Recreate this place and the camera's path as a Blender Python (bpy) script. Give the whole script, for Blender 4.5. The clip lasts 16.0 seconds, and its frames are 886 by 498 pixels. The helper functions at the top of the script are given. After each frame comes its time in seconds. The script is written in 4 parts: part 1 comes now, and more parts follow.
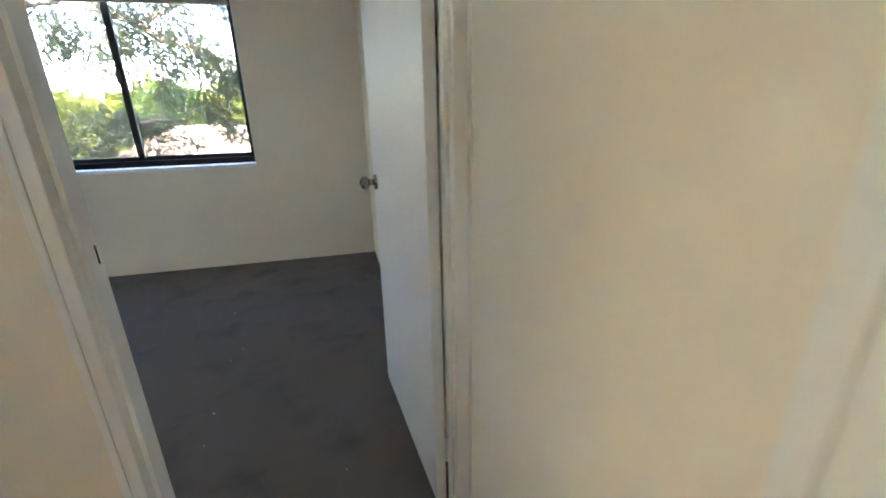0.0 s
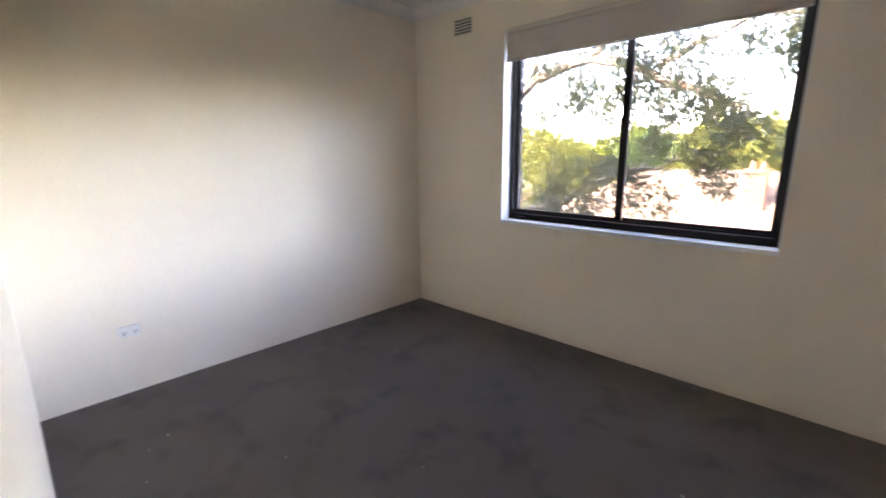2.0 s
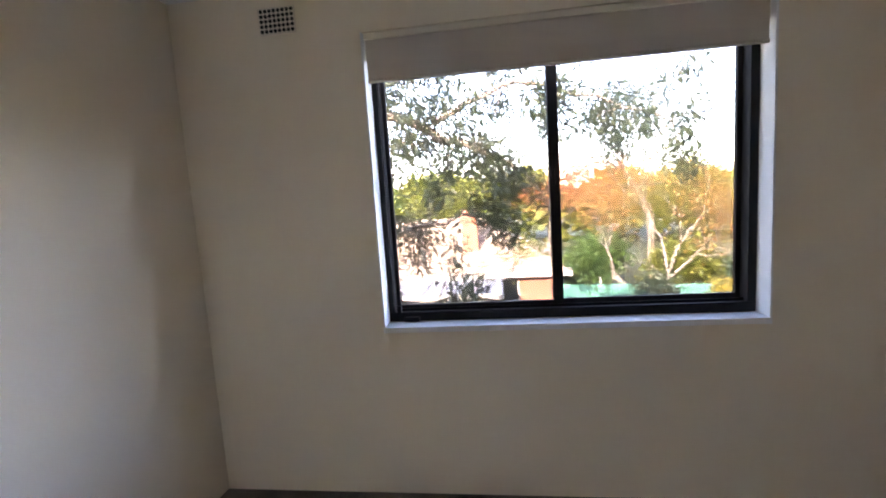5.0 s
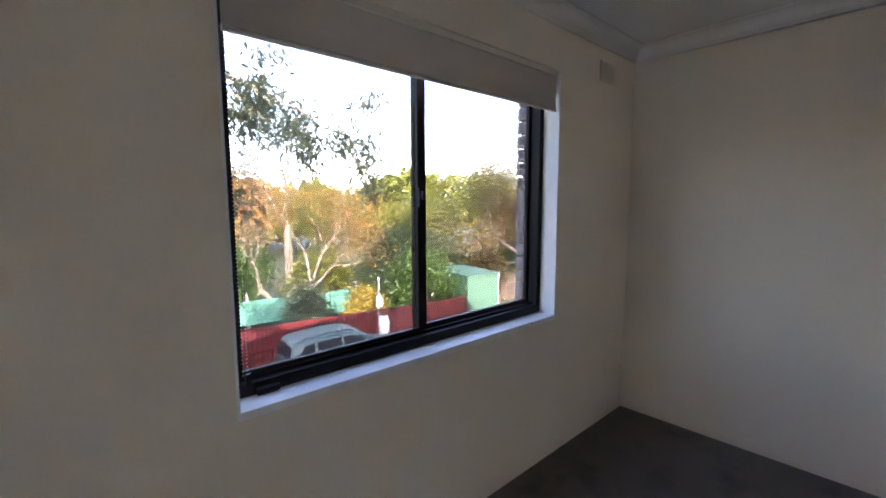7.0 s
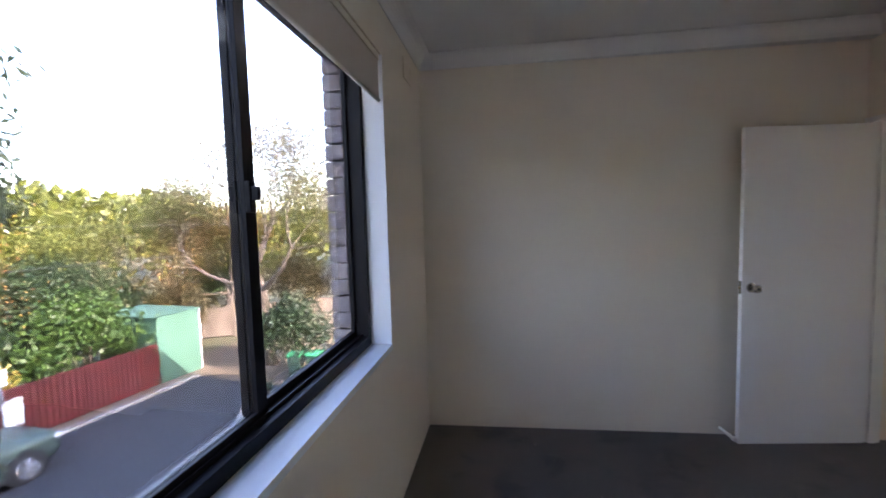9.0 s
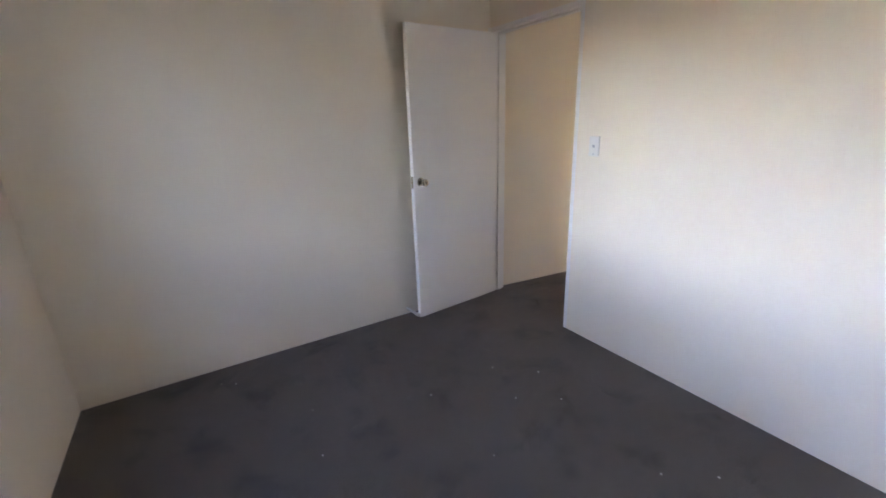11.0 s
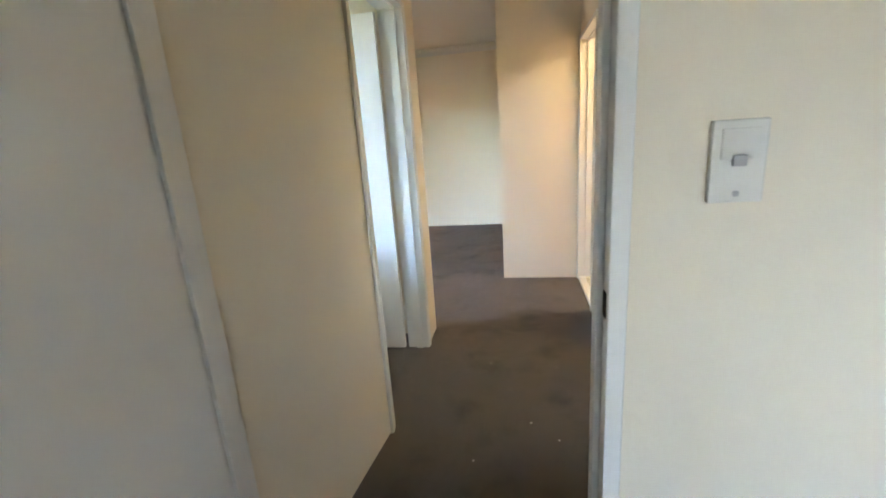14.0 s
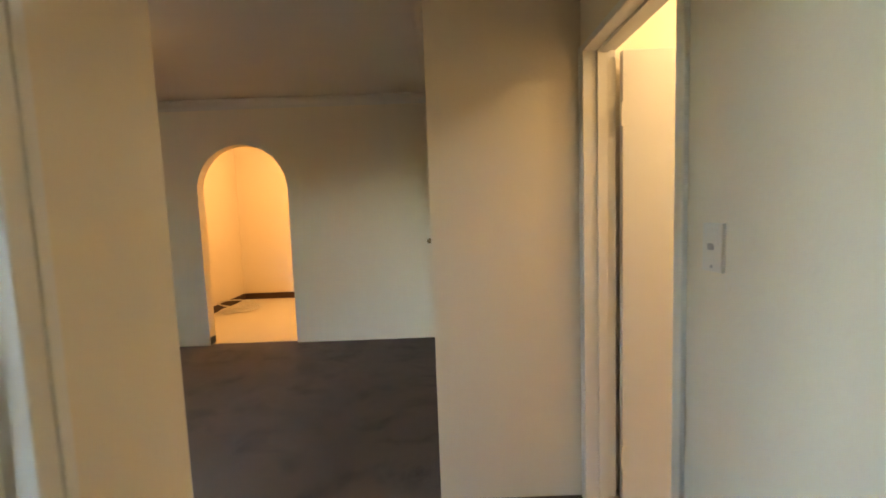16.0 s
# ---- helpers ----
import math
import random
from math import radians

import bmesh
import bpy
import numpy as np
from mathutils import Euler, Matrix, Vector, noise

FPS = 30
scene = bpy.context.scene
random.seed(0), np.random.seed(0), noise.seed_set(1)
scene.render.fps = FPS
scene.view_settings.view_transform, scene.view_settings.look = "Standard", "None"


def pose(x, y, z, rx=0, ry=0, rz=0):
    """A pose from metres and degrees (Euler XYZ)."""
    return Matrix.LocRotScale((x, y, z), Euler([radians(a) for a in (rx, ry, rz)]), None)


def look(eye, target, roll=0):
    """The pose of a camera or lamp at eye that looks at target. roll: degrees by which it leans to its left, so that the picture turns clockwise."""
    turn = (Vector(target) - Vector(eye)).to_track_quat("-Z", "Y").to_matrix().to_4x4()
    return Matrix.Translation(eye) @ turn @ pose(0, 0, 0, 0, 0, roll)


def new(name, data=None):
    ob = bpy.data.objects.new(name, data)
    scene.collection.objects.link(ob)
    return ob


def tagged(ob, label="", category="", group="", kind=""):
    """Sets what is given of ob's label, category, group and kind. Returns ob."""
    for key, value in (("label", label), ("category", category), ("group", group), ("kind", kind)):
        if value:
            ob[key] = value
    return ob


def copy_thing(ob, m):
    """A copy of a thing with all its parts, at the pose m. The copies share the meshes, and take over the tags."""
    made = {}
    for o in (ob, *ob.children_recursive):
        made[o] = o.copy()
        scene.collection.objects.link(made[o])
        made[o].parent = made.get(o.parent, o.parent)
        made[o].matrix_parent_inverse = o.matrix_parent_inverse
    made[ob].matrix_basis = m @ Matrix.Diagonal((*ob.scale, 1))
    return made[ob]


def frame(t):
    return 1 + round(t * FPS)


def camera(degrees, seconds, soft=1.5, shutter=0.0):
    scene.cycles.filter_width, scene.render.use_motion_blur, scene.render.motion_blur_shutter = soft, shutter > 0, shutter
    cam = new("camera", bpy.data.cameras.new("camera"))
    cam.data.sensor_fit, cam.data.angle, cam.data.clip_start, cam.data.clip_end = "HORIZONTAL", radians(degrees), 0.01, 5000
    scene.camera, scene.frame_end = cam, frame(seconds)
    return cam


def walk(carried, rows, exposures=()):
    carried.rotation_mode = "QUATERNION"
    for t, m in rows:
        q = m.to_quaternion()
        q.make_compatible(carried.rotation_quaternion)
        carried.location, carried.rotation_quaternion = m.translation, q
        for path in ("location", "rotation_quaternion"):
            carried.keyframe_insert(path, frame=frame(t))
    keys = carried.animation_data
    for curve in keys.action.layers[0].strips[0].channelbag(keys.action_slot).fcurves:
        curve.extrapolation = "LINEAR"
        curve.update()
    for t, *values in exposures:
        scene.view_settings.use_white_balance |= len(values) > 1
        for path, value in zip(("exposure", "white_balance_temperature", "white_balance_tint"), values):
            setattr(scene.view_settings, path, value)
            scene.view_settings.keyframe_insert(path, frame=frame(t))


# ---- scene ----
cam = camera(93.1, 16.0, soft=1.7, shutter=0.2)

PATH = [
    (0, (-0.223, -1.081, 1.352), (0.203, 0.76, 0.698), -1.3),
    (0.5, (-0.228, -0.719, 1.354), (-0.11, 1.195, 0.787), -1.7),
    (1, (-0.314, -0.362, 1.354), (-0.507, 1.554, 0.818), -1.2),
    (1.5, (-0.471, -0.091, 1.366), (-1.194, 1.707, 0.872), -0.7),
    (2, (-0.754, 0.035, 1.426), (-2.092, 1.456, 0.988), -0.6),
    (2.5, (-0.909, 0.096, 1.441), (-2.537, 1.198, 1.075), -0.1),
    (3, (-1.096, 0.206, 1.464), (-2.672, 1.396, 1.145), 0.1),
    (3.5, (-1.372, 0.337, 1.477), (-2.844, 1.649, 1.141), -1.3),
    (4, (-1.601, 0.566, 1.49), (-2.889, 2.068, 1.197), -2.3),
    (4.5, (-1.79, 0.701, 1.427), (-2.644, 2.499, 1.237), -3.7),
    (5, (-2.165, 0.829, 1.519), (-2.416, 2.801, 1.297), -3.7),
    (5.2, (-2.279, 0.899, 1.584), (-2.351, 2.879, 1.313), -3.4),
    (7.3, (-3.163, 1.597, 1.588), (-1.657, 2.905, 1.437), 0.2),
    (7.5, (-3.17, 1.721, 1.552), (-1.56, 2.903, 1.448), 0.3),
    (8, (-3.112, 1.903, 1.552), (-1.356, 2.855, 1.442), -0.5),
    (8.5, (-3.023, 2.096, 1.542), (-1.144, 2.77, 1.427), -1.2),
    (9, (-2.979, 2.27, 1.534), (-1.006, 2.564, 1.389), -1.6),
    (9.5, (-2.97, 2.349, 1.531), (-0.984, 2.214, 1.329), -2.1),
    (10, (-2.942, 2.286, 1.537), (-1.029, 1.804, 1.211), -2.2),
    (10.2, (-2.952, 2.225, 1.527), (-1.074, 1.653, 1.143), -2.2),
    (12.3, (-1.634, 1.872, 1.35), (-0.56, 0.383, 0.557), -3.6),
    (12.5, (-1.453, 1.764, 1.336), (-0.453, 0.235, 0.524), -4.6),
    (13, (-1.076, 1.415, 1.325), (-0.313, -0.237, 0.493), -5.7),
    (13.5, (-0.764, 0.976, 1.34), (-0.266, -0.812, 0.593), -4.4),
    (14, (-0.654, 0.675, 1.327), (-0.284, -1.227, 0.834), -4.0),
    (14.5, (-0.492, 0.181, 1.423), (-0.411, -1.789, 1.088), -2.2),
    (15, (-0.488, -0.322, 1.439), (-0.518, -2.312, 1.241), -2.2),
    (15.5, (-0.495, -0.868, 1.449), (-0.573, -2.857, 1.26), -2.4),
    (16, (-0.52, -1.344, 1.39), (-0.528, -3.337, 1.218), -2.1),
]

EXPOSURES = [(0, 7.8, 6700, 21), (0.5, 8.0, 7000, 25), (1.0, 8.2, 7200, 27), (1.6, 7.8, 7800, 34), (2.5, 7.3, 7600, 33), (5, 7.0, 7500, 34),
             (7.5, 6.65, 6800, 33), (9, 6.8, 6700, 34), (10, 7.2, 6700, 38), (12.5, 7.85, 7700, 30), (13.5, 7.6, 7700, 28), (14.2, 7.2, 7300, 22), (15, 6.65, 7900, 22), (16, 6.25, 9300, 25)]

walk(cam, [(t, look(eye, target, roll)) for t, eye, target, roll in PATH], EXPOSURES)

# ---- light ----
world = bpy.data.worlds.new("sky")
scene.world = world
world.use_nodes = True
wn = world.node_tree.nodes
sky = wn.new("ShaderNodeTexSky")
sky.sky_type = 'NISHITA'
sky.sun_disc = False
SUN_FROM = Vector((-0.35, -0.80, 0.42)).normalized()
sky.sun_elevation = math.asin(SUN_FROM.z)
sky.sun_rotation = math.atan2(SUN_FROM.x, SUN_FROM.y)
world.node_tree.links.new(sky.outputs[0], wn["Background"].inputs[0])
wn["Background"].inputs[1].default_value = 0.15


def lamp(name, kind, energy, colour, m, **more):
    d = bpy.data.lights.new(name, kind)
    d.energy, d.color = energy, colour
    for k, v in more.items():
        if k == "angle":
            d.angle = v
        if k == "size":
            d.shape, d.size, d.size_y = 'RECTANGLE', v[0], v[1]
        if k == "radius":
            d.shadow_soft_size = v
    ob = new(name, d)
    ob.matrix_world = m
    return ob


lamp("sun", 'SUN', 2.2, (1, 0.93, 0.82), look(SUN_FROM * 50, (0, 0, 0)), angle=radians(0.5))
lamp("bath_lamp", 'POINT', 0.12, (1.0, 0.90, 0.46), pose(-2.0, -1.45, 2.35), radius=0.12)
lamp("toilet_lamp", 'POINT', 0.26, (1.0, 0.86, 0.55), pose(-2.1, -2.8, 2.35), radius=0.12)
lamp("kitchen_lamp", 'POINT', 0.65, (1.0, 0.62, 0.26), pose(1.6, -7.3, 2.30), radius=0.12)
lamp("living_lamp", 'POINT', 0.03, (1.0, 0.70, 0.38), pose(1.75, -4.05, 2.44), radius=0.08)


# ---- materials ----
def mat(name, colour, rough=0.6, vary=0.06, scale=3.0, bump=0.0, bscale=60.0, metal=0.0, grain=0.0, rand=0.0, spec=0.5, coat=0.0):
    """Procedural surface: broad mottling, fine grain, relief, and a shift from piece to piece."""
    m = bpy.data.materials.new(name)
    m.use_nodes = True
    nt = m.node_tree
    n, l = nt.nodes, nt.links
    b = n["Principled BSDF"]
    b.inputs["Roughness"].default_value = rough
    b.inputs["Metallic"].default_value = metal
    b.inputs["Specular IOR Level"].default_value = spec
    b.inputs["Coat Weight"].default_value = coat
    tc = n.new("ShaderNodeTexCoord")
    big = n.new("ShaderNodeTexNoise")
    big.inputs["Scale"].default_value = scale
    big.inputs["Detail"].default_value = 5
    l.new(tc.outputs["Object"], big.inputs["Vector"])
    fine = n.new("ShaderNodeTexNoise")
    fine.inputs["Scale"].default_value = bscale
    fine.inputs["Detail"].default_value = 3
    l.new(tc.outputs["Object"], fine.inputs["Vector"])

    def scaled(out, amount, centre=0.5):
        a = n.new("ShaderNodeMath")
        a.operation = 'SUBTRACT'
        l.new(out, a.inputs[0])
        a.inputs[1].default_value = centre
        k = n.new("ShaderNodeMath")
        k.operation = 'MULTIPLY'
        l.new(a.outputs[0], k.inputs[0])
        k.inputs[1].default_value = amount
        return k.outputs[0]

    def add(p, q):
        a = n.new("ShaderNodeMath")
        a.operation = 'ADD'
        l.new(p, a.inputs[0])
        if hasattr(q, "is_linked"):
            l.new(q, a.inputs[1])
        else:
            a.inputs[1].default_value = q
        return a.outputs[0]

    v = add(scaled(big.outputs[0], vary * 2), 1.0)
    if grain:
        v = add(v, scaled(fine.outputs[0], grain * 2))
    if rand:
        oi = n.new("ShaderNodeObjectInfo")
        v = add(v, scaled(oi.outputs["Random"], rand * 2))
        gi = n.new("ShaderNodeNewGeometry")
        v = add(v, scaled(gi.outputs["Random Per Island"], rand * 2))
    mul = n.new("ShaderNodeMix")
    mul.data_type, mul.blend_type = 'RGBA', 'MULTIPLY'
    mul.inputs["Factor"].default_value = 1.0
    mul.inputs["A"].default_value = (*colour, 1)
    comb = n.new("ShaderNodeCombineColor")
    for i in range(3):
        l.new(v, comb.inputs[i])
    l.new(comb.outputs[0], mul.inputs["B"])
    l.new(mul.outputs["Result"], b.inputs["Base Color"])
    if bump:
        bp = n.new("ShaderNodeBump")
        bp.inputs["Strength"].default_value = bump
        bp.inputs["Distance"].default_value = 0.01
        l.new(fine.outputs[0], bp.inputs["Height"])
        l.new(bp.outputs[0], b.inputs["Normal"])
    rr = add(scaled(big.outputs[0], 0.2), rough)
    l.new(rr, b.inputs["Roughness"])
    return m


def carpet_mat():
    m = mat("carpet", (0.142, 0.119, 0.100), 0.95, vary=0.34, scale=1.6, bump=0.9, bscale=420, grain=0.35, spec=0.1)
    nt = m.node_tree
    n, l = nt.nodes, nt.links
    b = n["Principled BSDF"]
    b.inputs["Sheen Weight"].default_value = 0.25
    b.inputs["Sheen Roughness"].default_value = 0.5
    src = b.inputs["Base Color"].links[0].from_socket
    tc = n.new("ShaderNodeTexCoord")
    w = n.new("ShaderNodeTexNoise")
    w.inputs["Scale"].default_value = 3.6
    w.inputs["Detail"].default_value = 7
    w.inputs["Roughness"].default_value = 0.62
    w.inputs["Distortion"].default_value = 0.1
    l.new(tc.outputs["Object"], w.inputs["Vector"])
    r = n.new("ShaderNodeValToRGB")
    r.color_ramp.elements[0].position, r.color_ramp.elements[1].position = 0.34, 0.48
    r.color_ramp.elements[0].color = (0.60, 0.58, 0.57, 1)
    r.color_ramp.elements[1].color = (1.05, 1.03, 1.01, 1)
    l.new(w.outputs[0], r.inputs[0])
    x = n.new("ShaderNodeMix")
    x.data_type, x.blend_type = 'RGBA', 'MULTIPLY'
    x.inputs["Factor"].default_value = 1
    l.new(src, x.inputs["A"])
    l.new(r.outputs[0], x.inputs["B"])
    l.new(x.outputs["Result"], b.inputs["Base Color"])
    return m


def glass_mat(name, tint=(1, 1, 1), alpha=0.92):
    m = bpy.data.materials.new(name)
    m.use_nodes = True
    n, l = m.node_tree.nodes, m.node_tree.links
    n.remove(n["Principled BSDF"])
    t, g, x = n.new("ShaderNodeBsdfTransparent"), n.new("ShaderNodeBsdfGlossy"), n.new("ShaderNodeMixShader")
    t.inputs[0].default_value = (*[c * alpha for c in tint], 1)
    g.inputs["Roughness"].default_value = 0.02
    x.inputs[0].default_value = 0.05
    l.new(t.outputs[0], x.inputs[1])
    l.new(g.outputs[0], x.inputs[2])
    l.new(x.outputs[0], n["Material Output"].inputs[0])
    return m


def glow_mat(name, colour, strength):
    m = bpy.data.materials.new(name)
    m.use_nodes = True
    b = m.node_tree.nodes["Principled BSDF"]
    b.inputs["Base Color"].default_value = (0.8, 0.8, 0.8, 1)
    b.inputs["Emission Color"].default_value = (*colour, 1)
    b.inputs["Emission Strength"].default_value = strength
    return m


M = {}
M["wall"] = mat("wall_paint", (0.85, 0.765, 0.635), 0.62, vary=0.03, scale=1.3, bump=0.10, bscale=55)
M["ceil"] = mat("ceiling_paint", (0.76, 0.74, 0.70), 0.8, vary=0.03, scale=1.5, bump=0.08, bscale=40)
M["white"] = mat("white_gloss_paint", (0.82, 0.81, 0.78), 0.34, vary=0.025, scale=2.0, bump=0.04, bscale=35)
M["door"] = mat("door_paint", (0.83, 0.82, 0.80), 0.38, vary=0.03, scale=1.2, bump=0.05, bscale=25)
M["carpet"] = carpet_mat()
M["black"] = mat("dark_anodised_frame", (0.008, 0.007, 0.008), 0.5, vary=0.1, bump=0.03, spec=0.2)
M["steel"] = mat("brushed_steel", (0.42, 0.40, 0.36), 0.13, vary=0.08, scale=30, metal=1.0)
M["brass"] = mat("aged_brass", (0.30, 0.22, 0.12), 0.35, vary=0.2, scale=30, metal=1.0)
M["plastic"] = mat("white_plastic", (0.78, 0.76, 0.71), 0.3, vary=0.02)
# Near-black: the strike plate's own colour, and painted shade for holes, slots, gaps.
M["slot"] = mat("dark_slot", (0.02, 0.018, 0.016), 0.8)
M["grey_dot"] = mat("grey_button", (0.45, 0.45, 0.45), 0.4)
M["blind"] = mat("blind_fabric", (0.62, 0.555, 0.49), 0.85, vary=0.04, scale=8, bump=0.25, bscale=500)
M["vent"] = mat("vent_plaster", (0.74, 0.68, 0.57), 0.7, vary=0.05, scale=10)
M["sill"] = mat("sill_paint", (0.84, 0.85, 0.86), 0.45, vary=0.05, scale=5, bump=0.05)
M["brick"] = mat("mauve_brick", (0.33, 0.27, 0.255), 0.85, vary=0.15, scale=14, bump=0.5, bscale=120, grain=0.15, rand=0.12)
M["mortar"] = mat("mortar", (0.42, 0.40, 0.37), 0.9, vary=0.1, scale=12, bump=0.4, bscale=150)
M["tile"] = mat("cream_tile", (0.72, 0.68, 0.56), 0.25, vary=0.05, scale=6, rand=0.05)
M["grout"] = mat("grout", (0.50, 0.46, 0.37), 0.9, vary=0.1)
M["lino"] = mat("cream_vinyl", (0.72, 0.66, 0.55), 0.35, vary=0.06, scale=3)
M["skirt"] = mat("brown_skirting", (0.06, 0.028, 0.018), 0.45, vary=0.1)
# Bedroom panes coloured dark to hold down the brightness outdoors.
M["glass"] = glass_mat("darkened_window_glass", (0.97, 1.0, 1.0), 0.28)
# Clear panes coloured dark and bluish to cut the daylight indoors.
M["tinted"] = glass_mat("dimming_glass", (0.88, 0.95, 1.0), 0.76)
M["dim_blue"] = glass_mat("blue_dimming_glass", (0.80, 0.92, 1.0), 0.85)
M["cable"] = mat("white_cable", (0.70, 0.67, 0.60), 0.5)
M["lamp_glass"] = glow_mat("lamp_glass", (1.0, 0.78, 0.45), 0.08)


# ---- mesh helpers ----
def box(bm, a, b, bevel=0.0):
    """A box from corner a to corner b, its edges rounded by bevel."""
    r = bmesh.ops.create_cube(bm, size=1)
    vs = r["verts"]
    for v in vs:
        v.co = Vector([(a[i] + b[i]) / 2 + v.co[i] * (b[i] - a[i]) for i in range(3)])
    if bevel:
        es = {e for v in vs for e in v.link_edges}
        bmesh.ops.bevel(bm, geom=list(es), offset=bevel, segments=2, affect='EDGES', profile=0.6)
    return vs


def tube(bm, p, q, r0, r1=None, seg=10, caps=True):
    """A tapered round bar from p to q."""
    p, q = Vector(p), Vector(q)
    d = q - p
    r1 = r0 if r1 is None else r1
    res = bmesh.ops.create_cone(bm, cap_ends=caps, segments=seg, radius1=r0, radius2=r1, depth=d.length)
    m = Matrix.Translation((p + q) / 2) @ d.to_track_quat("Z", "Y").to_matrix().to_4x4()
    bmesh.ops.transform(bm, matrix=m, verts=res["verts"])
    return res["verts"]


def ball(bm, c, r, sx=1, sy=1, sz=1, u=16, v=10):
    res = bmesh.ops.create_uvsphere(bm, u_segments=u, v_segments=v, radius=r)
    bmesh.ops.transform(bm, matrix=Matrix.Translation(c) @ Matrix.Diagonal((sx, sy, sz, 1)), verts=res["verts"])
    return res["verts"]


def sweep(bm, profile, axis, lo, hi):
    """A closed profile of (u, w) pairs pushed along an axis: 'x' gives (t, u, w), 'y' gives (u, t, w), 'z' gives (u, w, t)."""
    def at(t, u, w):
        return {"x": (t, u, w), "y": (u, t, w), "z": (u, w, t)}[axis]
    v0 = [bm.verts.new(at(lo, u, w)) for u, w in profile]
    v1 = [bm.verts.new(at(hi, u, w)) for u, w in profile]
    k = len(profile)
    for i in range(k):
        bm.faces.new((v0[i], v0[(i + 1) % k], v1[(i + 1) % k], v1[i]))
    bm.faces.new(v0), bm.faces.new(v1)


def finish(bm, name, material, smooth=False):
    bmesh.ops.recalc_face_normals(bm, faces=bm.faces)
    me = bpy.data.meshes.new(name)
    if smooth:
        for f in bm.faces:
            f.smooth = True
    bm.to_mesh(me)
    bm.free()
    me.materials.append(material)
    return me


def part(name, bm, material, parent=None, label="", smooth=False):
    ob = new(name, finish(bm, name, material, smooth))
    if parent:
        ob.parent = parent
    if label:
        ob["label"] = label
    return ob


def boxes(name, material, parent, pairs, bevel=0.0, label=""):
    bm = bmesh.new()
    for a, b in pairs:
        box(bm, a, b, bevel)
    return part(name, bm, material, parent, label)


def thing(name, label, category, m=None, group="", kind=""):
    e = tagged(new(name), label, category, group, kind)
    if m:
        e.matrix_world = m
    return e


def setting(name, material, pairs, label, category, bevel=0.0):
    return tagged(boxes(name, material, None, pairs, bevel), label, category, kind="structure")


# ---- the plan: x right, y towards the window, z up from the carpet ----
W, D, H = -3.715, 2.85, 2.66          # bedroom's far side, depth, ceiling
HL, HR = -0.02, -1.17                 # hall's two walls
G = -4.5                              # street level
WIN = (-2.75, -0.94, 0.90, 2.335)     # window opening
HEAD = 2.06                           # door head

setting("floor", M["carpet"], [((-3.83, -6.02, -0.2), (4.4, 2.96, 0.0))], "charcoal cut-pile carpet with footmarks and stains", "floor")
setting("ceiling", M["ceil"], [((-3.95, -8.8, H), (4.5, 3.1, H + 0.25))], "flat matt white painted plaster ceiling", "ceiling")
def out_of_square(ob, at, y0, y1, shift):
    """The old walls run a little out of square: the face at x = at drifts by shift from y1 to y0."""
    for v in ob.data.vertices:
        if abs(v.co.x - at) < 0.001:
            v.co.x += shift * max(0.0, min(1.0, (y1 - v.co.y) / (y1 - y0)))


out_of_square(setting("wall_left", M["wall"], [((W - 0.2, -0.11, 0), (W, 3.0, H))], "cream painted smooth plaster bedroom wall", "wall"), W, -0.11, D, -0.10)
out_of_square(setting("wall_right", M["wall"], [((0, -0.104, 0), (0.1, 3.0, H))], "cream painted smooth plaster bedroom wall", "wall"), 0, -0.104, D, 0.08)
setting("wall_window", M["wall"], [((W, D, 0), (WIN[0], 2.99, H)), ((WIN[1], D, 0), (0, 2.99, H)),
        ((WIN[0], D, 0), (WIN[1], 2.99, WIN[2])), ((WIN[0], D, WIN[3]), (WIN[1], 2.99, H))], "cream painted wall round the bedroom window", "wall")
setting("wall_back", M["wall"], [((W - 0.11, -0.104, 0), (-0.82, 0, H)), ((-0.82, -0.104, HEAD + 0.02), (0.066, 0, H)), ((0.066, -0.104, 0), (0.12, 0, H))],
        "cream painted wall with the bedroom doorway", "wall")
# hall
out_of_square(setting("wall_hall_front", M["wall"], [((HL, -0.98, 0), (0.125, -0.106, H))], "cream painted hall wall beside the bedroom door", "wall"), HL, -0.106, -0.98, 0.095)
setting("wall_hall_left", M["wall"], [((HL, -1.85, HEAD + 0.02), (0.1, -0.98, H)), ((HL, -2.12, 0), (0.1, -1.85, H))],
        "cream painted hall wall with a doorway", "wall")
setting("wall_hall_right", M["wall"], [((HR - 0.12, -1.10, 0), (HR, -0.106, H)), ((HR - 0.12, -1.86, HEAD + 0.02), (HR, -1.10, H)),
        ((HR - 0.12, -2.46, 0), (HR, -1.86, H)), ((HR - 0.12, -3.24, HEAD + 0.02), (HR, -2.46, H)), ((HR - 0.12, -3.27, 0), (HR, -3.24, H))],
        "cream painted hall wall with two doorways", "wall")
setting("wall_hall_end", M["wall"], [((-3.0, -3.39, 0), (-0.475, -3.27, H))], "cream painted wall at the end of the hall", "wall")
setting("wall_entry", M["wall"], [((-0.60, -5.97, 0), (-0.475, -3.39, H))], "cream painted living room wall by the entry", "wall")
# living room: wall with an arch, outer walls
setting("wall_living_side", M["wall"], [((4.2, -6.1, 0), (4.4, -2.0, H))], "cream painted living room wall", "wall")
setting("wall_living_window", M["wall"], [((0.1, -2.12, 0), (0.3, -2.02, H)), ((1.9, -2.12, 0), (4.2, -2.02, H)), ((0.3, -2.12, 2.05), (1.9, -2.02, H))],
        "cream painted living room wall round a glazed door", "wall")


